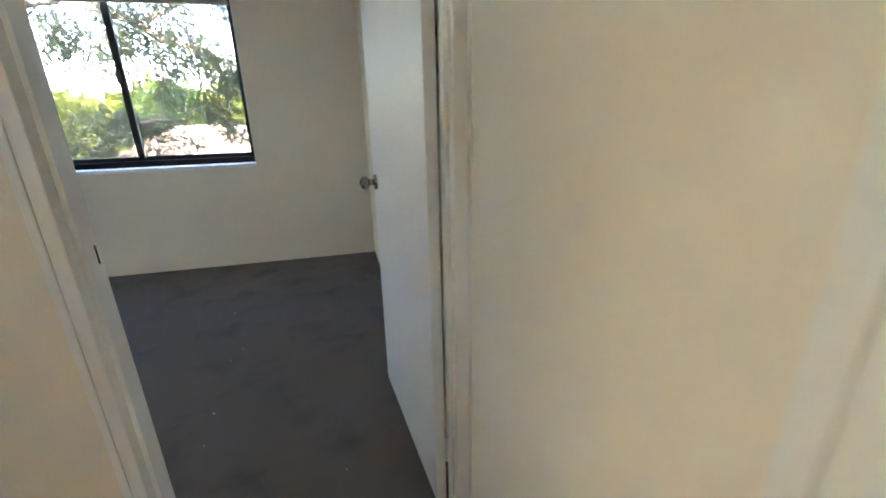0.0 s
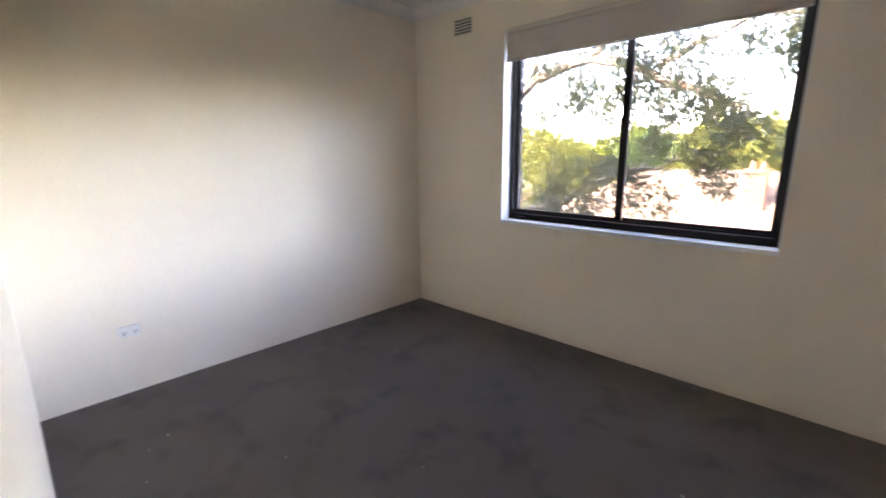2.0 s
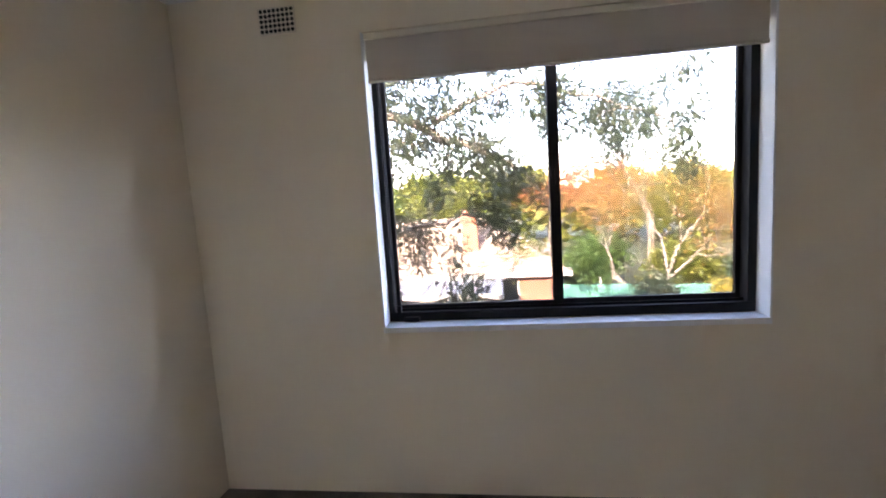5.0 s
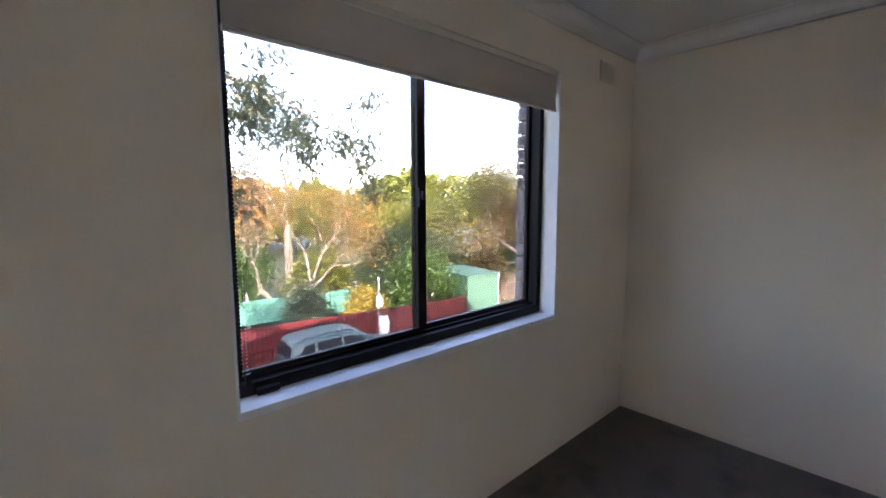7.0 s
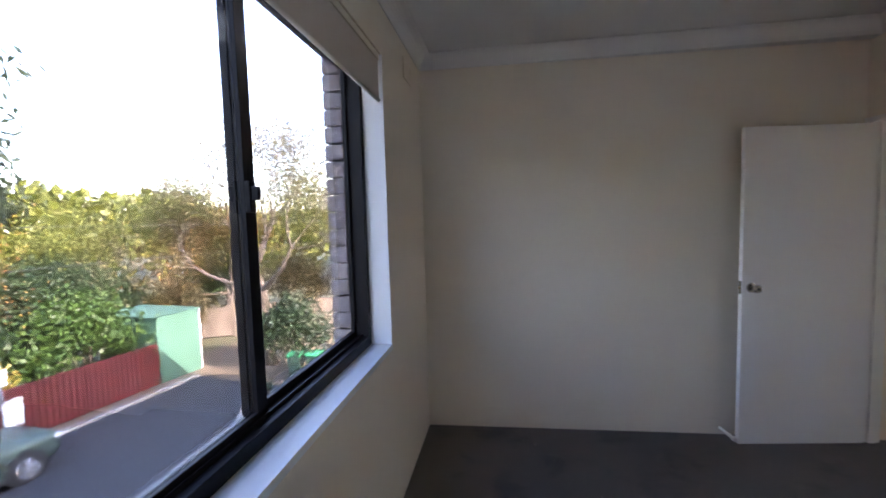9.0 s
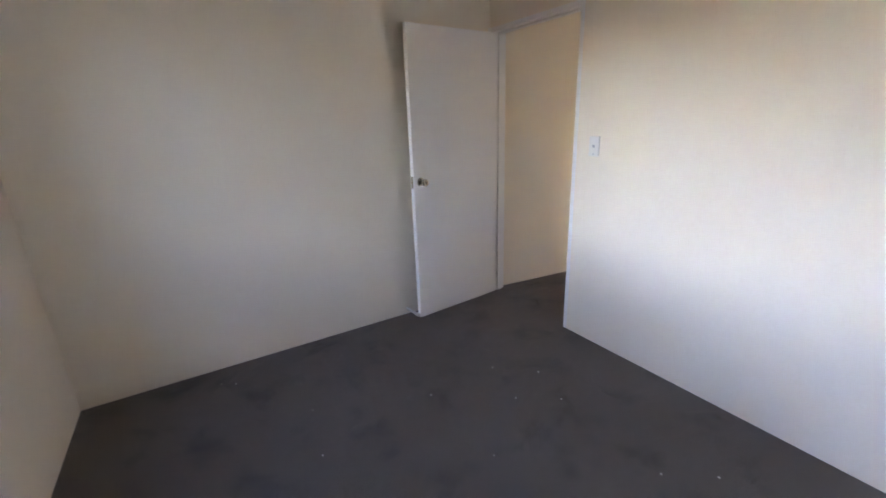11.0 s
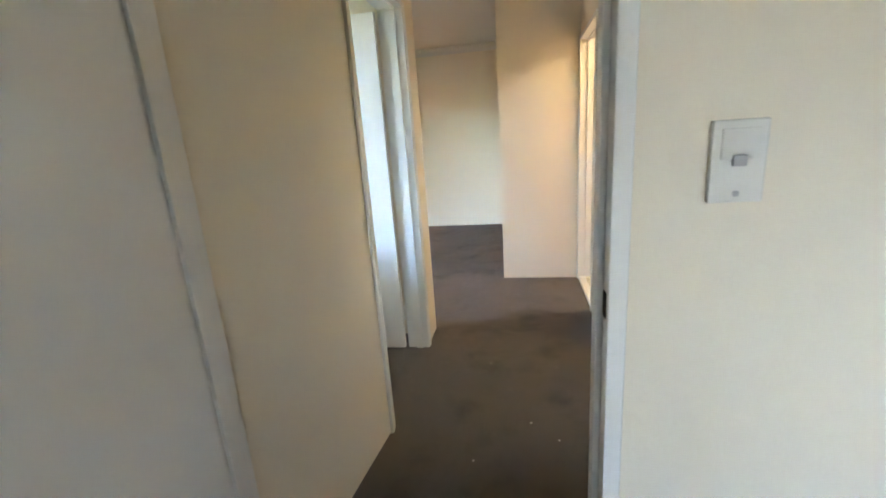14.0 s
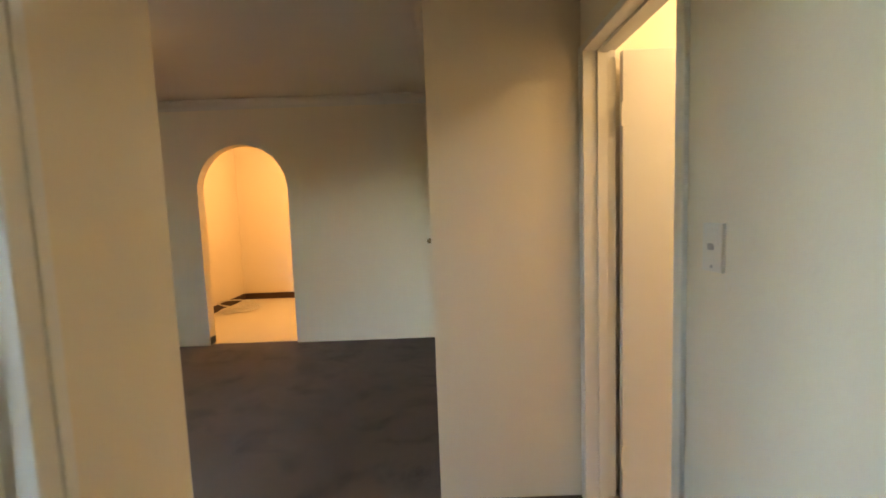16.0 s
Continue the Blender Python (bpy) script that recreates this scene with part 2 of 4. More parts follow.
def arch_wall():
    """Wall with a round-headed opening."""
    bm = bmesh.new()
    x0, x1, top, a, b = -0.60, 4.2, H, 1.13, 2.11
    r, c = (b - a) / 2, (a + b) / 2
    spring = 2.20 - r
    y0, y1 = -6.09, -5.965
    n = 20
    arc = [(c - r * math.cos(math.pi * i / n), spring + r * math.sin(math.pi * i / n)) for i in range(n + 1)]
    ring = [(a, 0.0)] + arc + [(b, 0.0)]
    quads = [[(x0, 0), (a, 0), (a, spring), (x0, spring)], [(b, 0), (x1, 0), (x1, spring), (b, spring)],
             [(x0, spring), (a, spring), (x0, top)], [(b, spring), (x1, spring), (x1, top)], [(a, spring), (a, top), (x0, top)], [(b, spring), (x1, top), (b, top)]]
    for i in range(n):
        p, q = arc[i], arc[i + 1]
        quads.append([p, q, (q[0], top), (p[0], top)])
    for y in (y0, y1):
        for f in quads:
            pts = []
            for p in f:
                if p not in pts:
                    pts.append(p)
            bm.faces.new([bm.verts.new((p[0], y, p[1])) for p in pts])
    for p, q in zip(ring, ring[1:]):
        if (p[0] - q[0]) ** 2 + (p[1] - q[1]) ** 2 > 1e-9:
            bm.faces.new([bm.verts.new((u, y, w)) for u, w, y in ((*p, y0), (*q, y0), (*q, y1), (*p, y1))])
    bmesh.ops.remove_doubles(bm, verts=bm.verts, dist=1e-5)
    return tagged(part("wall_arch", bm, M["wall"]), "cream wall with a round-headed arch to the kitchen", "wall", kind="structure")


arch_wall()
setting("wall_kitchen", M["wall"], [((-0.2, -8.75, 0), (3.1, -8.63, H)), ((2.95, -8.63, 0), (3.1, -6.09, H)), ((-0.2, -8.63, 0), (-0.1, -6.09, H))],
        "cream painted kitchen walls", "wall")
setting("kitchen_floor", M["lino"], [((-0.2, -8.75, -0.2), (3.1, -6.02, 0.004))], "cream sheet vinyl kitchen floor", "floor")
setting("baseboard", M["skirt"], [((-0.1, -8.63, 0.004), (2.95, -8.615, 0.11)), ((2.935, -8.615, 0.004), (2.95, -6.09, 0.11)), ((2.11, -6.088, 0.004), (2.125, -5.97, 0.09))],
        "dark brown skirting board in the kitchen", "skirting", 0.002)
# rooms off the hall
setting("wall_side_room", M["wall"], [((0.1, -0.1, 0), (1.05, -0.0, H)), ((1.05, -1.98, 0), (1.15, 0.0, 0.9)), ((1.05, -1.98, 2.1), (1.15, 0.0, H)),
        ((1.05, -0.88, 0.9), (1.15, 0, 2.1)), ((1.05, -1.98, 0.9), (1.15, -1.62, 2.1))], "cream painted walls of a small side room", "wall")
setting("wall_bath", M["wall"], [((-3.0, -2.24, 0), (HR - 0.12, -2.14, H)), ((-3.1, -3.4, 0), (-3.0, -0.106, H)), ((-3.0, -0.95, 0), (HR - 0.12, -0.85, H))],
        "pale painted bathroom walls", "wall")
setting("bath_floor", M["grout"], [((-3.0, -3.27, 0.0), (HR - 0.05, -0.95, 0.018))], "grouted bed under the cream bathroom floor tiles", "floor")


# Both panes are unseen, added to dim daylight for hall and living room.
setting("window_2", M["tinted"], [((0.3, -2.075, 0.0), (1.9, -2.067, 2.05))], "unseen glazed door of the living room, darkened to dim its daylight", "window")
setting("window_3", M["dim_blue"], [((1.096, -1.62, 0.9), (1.104, -0.88, 2.1))], "unseen window of the side room, darkened to dim its daylight", "window")


def cornice(name, axis, lo, hi, at, sign):
    """Coved plaster cornice; sign is the way that it stands off the wall."""
    pts = [(0, 0), (0, -0.088), (0.006, -0.09)]
    for i in range(7):
        a = math.pi / 2 * i / 6
        pts.append((0.085 - 0.072 * math.cos(a) - 0.004, -0.082 + 0.072 * math.sin(a)))
    pts += [(0.09, -0.008), (0.09, 0)]
    bm = bmesh.new()
    sweep(bm, [(at + sign * u, H - 0.001 + w) for u, w in pts], axis, lo, hi)
    return tagged(part(name, bm, M["ceil"]), "white coved plaster cornice along the ceiling", "cornice", kind="structure")


cornice("trim", "x", W, 0, D, -1)
cornice("trim", "x", W, 0, 0, 1)
cornice("trim", "y", 0, D, W, 1)
out_of_square(cornice("trim", "y", 0, D, 0, -1), 0, 0, D, 0.08)
cornice("trim", "x", -0.475, 4.2, -5.965, 1)
cornice("trim", "y", -5.965, -3.39, -0.475, 1)


# ---- doors ----
def door_frame(name, label, axis, lo, hi, near, far, thick=0.03, proud=0.012):
    """Painted timber frame: liners with a stop bead, standing proud of the wall faces. Along axis from lo to hi, through the wall from near to far."""
    t = thing(name, label, "door frame", kind="structure")

    def bx(u0, u1, v0, v1, z0, z1):
        return ((u0, v0, z0), (u1, v1, z1)) if axis == "x" else ((v0, u0, z0), (v1, u1, z1))
    v0, v1 = near - 0.012, far + proud
    mid = (near + far) / 2
    boxes("jamb", M["white"], t, [bx(lo, lo + 0.03, v0, v1, 0, HEAD + 0.03)], 0.003)
    boxes("jamb", M["white"], t, [bx(hi - thick, hi, v0, v1, 0, HEAD + 0.03)], 0.003)
    boxes("head", M["white"], t, [bx(lo + 0.03, hi - thick, v0, v1, HEAD, HEAD + 0.03)], 0.003)
    boxes("stop_bead", M["white"], t, [bx(lo + 0.03, lo + 0.042, mid - 0.03, mid + 0.012, 0, HEAD)], 0.002)
    boxes("stop_bead", M["white"], t, [bx(hi - thick - 0.012, hi - thick, mid - 0.03, mid + 0.012, 0, HEAD)], 0.002)
    boxes("stop_bead", M["white"], t, [bx(lo + 0.042, hi - thick - 0.012, mid - 0.03, mid + 0.012, HEAD - 0.012, HEAD)], 0.002)
    for s in ((lo, -1), (hi, 1)):
        u0, u1 = sorted((s[0], s[0] + s[1] * 0.018))
        for w0, w1 in ((near - 0.016, near - 0.001), (far + 0.001, far + 0.016)):
            if w0 > far and s[1] < 0 and proud < 0.01:
                continue
            boxes("cover_strip", M["white"], t, [bx(u0, u1, w0, w1, 0, HEAD + 0.03)], 0.003)
    return t


def knob_set(parent, x, z, ysurf, way, material):
    """Round knob on a rose, standing off a face."""
    k = bmesh.new()
    tube(k, (x, ysurf, z), (x, ysurf + way * 0.010, z), 0.033, 0.030, 24)
    tube(k, (x, ysurf + way * 0.010, z), (x, ysurf + way * 0.030, z), 0.012, 0.014, 16)
    prof = [(0.030, 0.015), (0.036, 0.022), (0.046, 0.0265), (0.056, 0.026), (0.064, 0.021), (0.066, 0.014)]
    for (d0, r0), (d1, r1) in zip(prof, prof[1:]):
        tube(k, (x, ysurf + way * d0, z), (x, ysurf + way * d1, z), r0, r1, 24)
    ob = part("knob", k, material, parent, "round satin steel knob", smooth=False)
    c = bmesh.new()
    tube(c, (x, ysurf + way * 0.066, z), (x, ysurf + way * 0.069, z), 0.009, 0.008, 16)
    part("keyhole", c, M["slot"], ob)
    return ob


def door(name, label, m, width=0.785, knob=True, hinge_side=True):
    """Flush door leaf: local x runs from the hinges to the latch edge, y across its thickness."""
    t = thing(name, label, "door", m)
    boxes("leaf", M["door"], t, [((0, -0.0175, 0.015), (width, 0.0175, 2.045))], 0.002)
    if knob:
        knob_set(t, width - 0.06, 1.042, -0.0175, -1, M["steel"])
        knob_set(t, width - 0.06, 1.042, 0.0175, 1, M["steel"])
        boxes("latch_plate", M["steel"], t, [((width - 0.001, -0.012, 1.0), (width + 0.002, 0.012, 1.085))], 0.0008)
        bm = bmesh.new()
        tube(bm, (width + 0.002, 0, 1.042), (width + 0.012, 0, 1.042), 0.008, 0.006, 12)
        part("latch_bolt", bm, M["brass"], t)
    for z in (0.25, 1.78):
        bm = bmesh.new()
        tube(bm, (-0.006, -0.021, z - 0.05), (-0.006, -0.021, z + 0.05), 0.006, None, 12)
        box(bm, (-0.006, -0.0205, z - 0.05), (0.03, -0.0178, z + 0.05))
        part("hinge", bm, M["white"], t)
    return t


door_frame("door_frame_bedroom", "white painted timber frame of the bedroom doorway", "x", -0.82, 0.066, -0.104, 0.0, 0.036, 0.002)
boxes("strike_plate", M["slot"], bpy.data.objects["door_frame_bedroom"], [((-0.7905, -0.036, 1.02), (-0.788, -0.014, 1.065))], 0.001, "small dark strike plate")
door("door_1", "white flush bedroom door standing open against the wall", pose(0.006, 0.012, 0, 0, 0, 96.3))
door_frame("door_frame_side", "white painted timber frame of the side room doorway", "y", -1.85, -0.98, HL, 0.1)
door("door_2", "white flush door standing open into the side room", pose(0.125, -1.80, 0, 0, 0, 1.5), 0.78)
door_frame("door_frame_bath", "white painted timber frame of the bathroom doorway", "y", -1.86, -1.10, HR - 0.12, HR)
door("door_3", "white flush door standing open into the bathroom", pose(HR - 0.145, -1.808, 0, 0, 0, 178.5), 0.70)
door_frame("door_frame_toilet", "white painted timber frame of the toilet doorway", "y", -3.24, -2.46, HR - 0.12, HR)
door("door_4", "white flush door standing open off the hall", pose(HR - 0.145, -3.188, 0, 0, 0, 177), 0.70)

# ---- window ----
def window():
    t = thing("window_1", "dark anodised aluminium sliding window with two panes", "window", kind="structure")
    x0, x1, z0, z1 = WIN
    fy0, fy1 = 2.955, 3.045
    boxes("sill", M["sill"], t, [((x0 - 0.002, D - 0.004, z0 - 0.025), (x1 + 0.002, fy0, z0 + 0.004))], 0.003, "white painted inner window sill")
    for a, b in ((x0 - 0.001, x0 + 0.008), (x1 - 0.008, x1 + 0.001)):
        boxes("reveal", M["sill"], t, [((a, D - 0.002, z0 + 0.004), (b, fy0, z1))], 0.002, "white painted window reveal")
    boxes("frame_bottom", M["black"], t, [((x0, fy0, z0 + 0.004), (x1, fy1, z0 + 0.052))], 0.003)
    boxes("frame_top", M["black"], t, [((x0, fy0, z1 - 0.045), (x1, fy1, z1))], 0.003)
    boxes("frame_side", M["black"], t, [((x0, fy0, z0 + 0.052), (x0 + 0.04, fy1, z1 - 0.045))], 0.003)
    boxes("frame_side", M["black"], t, [((x1 - 0.045, fy0, z0 + 0.052), (x1, fy1, z1 - 0.045))], 0.003)
    boxes("track", M["black"], t, [((x0 + 0.04, 2.985, z0 + 0.052), (x1 - 0.045, 2.991, z0 + 0.066))], 0.001)
    c = -1.862
    for nm, a, b, y in (("sliding_sash", x0 + 0.04, c + 0.028, 2.992), ("fixed_sash", c - 0.022, x1 - 0.045, 3.020)):
        za, zb = z0 + 0.053, z1 - 0.046
        s = boxes(nm, M["black"], t, [((a, y, za), (a + 0.022, y + 0.024, zb)), ((b - 0.050 if nm == "sliding_sash" else b - 0.022, y, za), (b, y + 0.024, zb)),
                  ((a, y, za), (b, y + 0.024, za + 0.03)), ((a, y, zb - 0.03), (b, y + 0.024, zb))], 0.002)
        g = boxes("pane", M["glass"], s, [((a + 0.02, y + 0.010, za + 0.028), (b - 0.02, y + 0.014, zb - 0.028))])
        g.visible_shadow = False
    boxes("latch", M["black"], t, [((c - 0.024, 2.975, 1.565), (c + 0.004, 2.992, 1.655)), ((c - 0.018, 2.955, 1.60), (c - 0.002, 2.976, 1.64))], 0.004)
    boxes("lock", M["black"], t, [((x0 + 0.09, 2.93, z0 + 0.006), (x0 + 0.17, 2.956, z0 + 0.03)), ((x0 + 0.055, 2.94, z0 + 0.05), (x0 + 0.075, 2.956, z0 + 0.09))], 0.003)


window()


def blind():
    t = thing("roller_blind", "rolled-up taupe fabric roller blind in the window head", "blind")
    x0, x1 = WIN[0] + 0.012, WIN[1] - 0.02
    bm = bmesh.new()
    tube(bm, (x0 + 0.02, 2.905, 2.265), (x1 - 0.02, 2.905, 2.265), 0.036, None, 24)
    part("roll", bm, M["blind"], t)
    boxes("fabric", M["blind"], t, [((x0 + 0.008, 2.861, 2.118), (x1 - 0.008, 2.8645, 2.30))], 0.001)
    bm = bmesh.new()
    tube(bm, (x0 + 0.008, 2.864, 2.113), (x1 - 0.008, 2.864, 2.113), 0.010, None, 12)
    part("bottom_rail", bm, M["blind"], t)
    boxes("head_rail", M["vent"], t, [((x0, 2.857, 2.303), (x1, 2.94, 2.333))], 0.003, "slim beige head rail")
    for x in (x0, x1 - 0.006):
        boxes("bracket", M["plastic"], t, [((x, 2.868, 2.21), (x + 0.006, 2.94, 2.30))], 0.001)
    ch = bmesh.new()
    for i in range(90):
        for dx in (0.0, 0.016):
            bmesh.ops.create_icosphere(ch, subdivisions=1, radius=0.0022, matrix=Matrix.Translation((x0 + 0.03 + dx, 2.925, 2.20 - i * 0.0135)))
    part("bead_chain", ch, M["grey_dot"], t, "fine beaded pull chain")


blind()


def air_vent(x, name, label):
    """Square terracotta-style wall vent with rows of round holes."""
    t = thing(name, label, "vent", pose(x, D, 2.432))
    boxes("plate", M["vent"], t, [((-0.092, -0.006, -0.062), (0.092, 0.0, 0.062))], 0.002)
    hole = None
    for i in range(8):
        for j in range(5):
            if hole is None:
                # A dark plug standing proud imitates the shade in each hole.
                bm = bmesh.new()
                tube(bm, (0, -0.0075, 0), (0, -0.001, 0), 0.0088, None, 10)
                hole = finish(bm, "hole", M["slot"])
            h = new("hole", hole)
            h.parent = t
            h.location = (-0.077 + 0.022 * i, 0, -0.046 + 0.023 * j)
    return t


air_vent(-3.152, "air_vent", "cream wall air vent with rows of round holes")


def slat_vent(x):
    t = thing("air_vent", "painted louvred wall vent under the cornice", "vent", pose(x, D, 2.43))
    boxes("frame", M["wall"], t, [((-0.10, -0.008, -0.06), (-0.088, 0, 0.06)), ((0.088, -0.008, -0.06), (0.10, 0, 0.06)), ((-0.088, -0.008, 0.05), (0.088, 0, 0.06)), ((-0.088, -0.008, -0.06), (0.088, 0, -0.05))], 0.001)
    # Near-black sheet behind the slats stands in for the shade there.
    boxes("backing", M["slot"], t, [((-0.088, -0.002, -0.05), (0.088, -0.0005, 0.05))])
    for i in range(6):
        boxes("slat", M["wall"], t, [((-0.087, -0.007, -0.046 + i * 0.0165), (0.087, -0.0025, -0.034 + i * 0.0165))], 0.001)


slat_vent(-0.40)


def wall_plate(name, label, m, holes):
    """Electrical plate; local x across, z up, standing off the wall towards -y."""
    t = thing(name, label, "switch" if holes == "switch" else "socket", m)
    if holes == "switch":
        boxes("plate", M["plastic"], t, [((-0.036, -0.010, -0.058), (0.036, 0, 0.058))], 0.003)
        boxes("inset", M["plastic"], t, [((-0.024, -0.0125, 0.004), (0.024, -0.0095, 0.046))], 0.001)
        boxes("rocker", M["grey_dot"], t, [((-0.009, -0.0155, -0.006), (0.009, -0.0095, 0.010))], 0.002)
        boxes("screw_cap", M["grey_dot"], t, [((-0.004, -0.0112, -0.049), (0.004, -0.0095, -0.041))], 0.001)
    else:
        boxes("plate", M["plastic"], t, [((-0.058, -0.010, -0.036), (0.058, 0, 0.036))], 0.003)
        for s in (-0.029, 0.029):
            boxes("rocker", M["plastic"], t, [((s - 0.006, -0.0145, 0.012), (s + 0.006, -0.0095, 0.027))], 0.001)
            # Slots are dark bars on the face, their shade put into colour.
            boxes("pin_slots", M["slot"], t, [((s - 0.009, -0.0112, -0.008), (s - 0.0055, -0.0095, 0.002)), ((s + 0.0055, -0.0112, -0.008), (s + 0.009, -0.0095, 0.002)), ((s - 0.0018, -0.0112, -0.024), (s + 0.0018, -0.0095, -0.013))])


wall_plate("light_switch", "white plastic light switch plate on the bedroom wall", pose(-0.956, 0, 1.272, 0, 0, 180), "switch")
wall_plate("light_switch", "white plastic light switch plate on the hall wall", pose(HR, -0.955, 1.285, 0, 0, 90), "switch")
wall_plate("light_switch", "white plastic light switch plate between two doorways", pose(HR, -2.33, 1.285, 0, 0, 90), "switch")
wall_plate("power_outlet", "white double power outlet low on the bedroom wall", pose(W - 0.081, 0.463, 0.396, 0, 0, 90), "socket")

# ---- outdoors: materials ----
M["ground"] = mat("dry_grass_ground", (0.10, 0.095, 0.045), 0.95, vary=0.35, scale=0.4, bump=0.5, bscale=9, grain=0.3)
M["asphalt"] = mat("asphalt", (0.042, 0.043, 0.046), 0.9, vary=0.25, scale=0.6, bump=0.5, bscale=60, grain=0.25)
M["concrete"] = mat("concrete", (0.30, 0.28, 0.25), 0.9, vary=0.2, scale=1.5, bump=0.3, bscale=40, grain=0.1)
M["pale_drive"] = mat("leaf_strewn_drive", (0.17, 0.12, 0.075), 0.95, vary=0.3, scale=0.8, bump=0.3, bscale=20, grain=0.2)
M["red_steel"] = mat("red_sheet_steel", (0.115, 0.013, 0.012), 0.5, vary=0.15, scale=1.2, rand=0.05)
M["green_steel"] = mat("pale_green_sheet_steel", (0.06, 0.15, 0.10), 0.55, vary=0.12, scale=0.9)
M["green_mesh"] = mat("green_shade_cloth", (0.06, 0.22, 0.16), 0.8, vary=0.15, scale=1.5)
M["grey_paint"] = mat("grey_galvanised", (0.42, 0.43, 0.44), 0.5, vary=0.1)
M["sign"] = mat("white_sign", (0.82, 0.82, 0.80), 0.5, vary=0.05)
M["bark"] = mat("pale_bark", (0.26, 0.22, 0.18), 0.9, vary=0.3, scale=4, bump=0.6, bscale=20, grain=0.15)
M["dark_bark"] = mat("brown_bark", (0.11, 0.085, 0.065), 0.95, vary=0.3, scale=5, bump=0.8, bscale=25, grain=0.15)
M["roof"] = mat("weathered_roof_tile", (0.34, 0.245, 0.18), 0.85, vary=0.2, scale=0.8, grain=0.1, bscale=12, rand=0.12)
M["grey_roof"] = mat("grey_roof_sheet", (0.24, 0.25, 0.27), 0.6, vary=0.15, scale=1.0)
M["red_brick"] = mat("red_brickwork", (0.33, 0.12, 0.07), 0.9, vary=0.2, scale=2, bump=0.3, bscale=30, grain=0.15)
M["render"] = mat("pale_render", (0.45, 0.41, 0.35), 0.85, vary=0.08, scale=1.5)
M["car"] = mat("grey_green_car_paint", (0.075, 0.115, 0.095), 0.40, vary=0.03, metal=0.2, coat=0.2)
M["car_glass"] = mat("car_glass", (0.012, 0.014, 0.016), 0.25, vary=0.05, spec=0.06)
M["rubber"] = mat("rubber", (0.018, 0.018, 0.019), 0.85, vary=0.1)
M["alloy"] = mat("alloy", (0.60, 0.61, 0.62), 0.3, vary=0.05, metal=0.9)
M["red_lens"] = mat("red_lens", (0.40, 0.02, 0.03), 0.15)
M["clear_lens"] = mat("clear_lens", (0.75, 0.78, 0.80), 0.1)
M["bin_green"] = mat("dark_green_bin", (0.02, 0.05, 0.035), 0.5)
M["bin_lid"] = mat("bright_green_lid", (0.03, 0.33, 0.14), 0.4)
M["blue_tub"] = mat("blue_plastic", (0.03, 0.14, 0.60), 0.4)
M["paling"] = mat("weathered_paling", (0.15, 0.115, 0.085), 0.9, vary=0.3, scale=2, rand=0.15)
M["wire"] = mat("black_wire", (0.02, 0.02, 0.02), 0.6)


def leaf_mat(name, colour, second):
    """Leaf with colour varying leaf by leaf, letting some light through."""
    m = bpy.data.materials.new(name)
    m.use_nodes = True
    n, l = m.node_tree.nodes, m.node_tree.links
    b = n["Principled BSDF"]
    b.inputs["Roughness"].default_value = 0.5
    g = n.new("ShaderNodeNewGeometry")
    r = n.new("ShaderNodeValToRGB")
    r.color_ramp.elements[0].color, r.color_ramp.elements[1].color = (*colour, 1), (*second, 1)
    l.new(g.outputs["Random Per Island"], r.inputs[0])
    l.new(r.outputs[0], b.inputs["Base Color"])
    t, x = n.new("ShaderNodeBsdfTranslucent"), n.new("ShaderNodeMixShader")
    l.new(r.outputs[0], t.inputs[0])
    x.inputs[0].default_value = 0.35
    l.new(b.outputs[0], x.inputs[1])
    l.new(t.outputs[0], x.inputs[2])
    l.new(x.outputs[0], n["Material Output"].inputs[0])
    return m


M["gum_leaf"] = leaf_mat("gum_leaf", (0.028, 0.053, 0.031), (0.074, 0.093, 0.046))
M["orange_leaf"] = leaf_mat("autumn_orange_leaf", (0.279, 0.081, 0.015), (0.310, 0.174, 0.037))
M["red_leaf"] = leaf_mat("autumn_red_leaf", (0.30, 0.035, 0.012), (0.33, 0.11, 0.025))
M["lime_leaf"] = leaf_mat("yellow_green_leaf", (0.087, 0.118, 0.015), (0.186, 0.186, 0.031))
M["olive_leaf"] = leaf_mat("olive_brown_leaf", (0.087, 0.074, 0.028), (0.161, 0.124, 0.043))
M["green_leaf"] = leaf_mat("green_leaf", (0.028, 0.074, 0.012), (0.074, 0.136, 0.025))
M["dark_leaf"] = leaf_mat("dark_green_leaf", (0.015, 0.037, 0.014), (0.037, 0.068, 0.022))
M["yellow_leaf"] = leaf_mat("yellow_leaf", (0.279, 0.186, 0.019), (0.310, 0.248, 0.037))

# ---- outdoors: ground and street ----
setting("ground", M["ground"], [((-400, -400, G - 0.3), (400, 500, G))], "dry grass and earth round the street", "ground")
STREET = pose(7.37, 15.9, G, 0, 0, -9.2)     # fence line: local x along the street, y away from the flat


def street(ob):
    ob.matrix_world = STREET
    return ob


def lin(u, v, z=0.0):
    return STREET @ Vector((u, v, z))


street(setting("road", M["asphalt"], [((-60, -7.2, -0.1), (4.6, -0.75, 0.012))], "grey asphalt lane with fallen leaves", "road"))
street(setting("driveway", M["pale_drive"], [((4.6, -7.2, -0.1), (30, 1.5, 0.010))], "pale driveway strewn with dry leaves", "driveway"))
street(setting("kerb", M["concrete"], [((-60, -0.75, -0.1), (4.6, -0.55, 0.11))], "concrete kerb along the lane", "kerb", 0.02))
street(setting("verge", M["pale_drive"], [((-60, -0.55, -0.1), (4.6, -0.06, 0.07))], "narrow leaf-covered verge under the fence", "verge"))
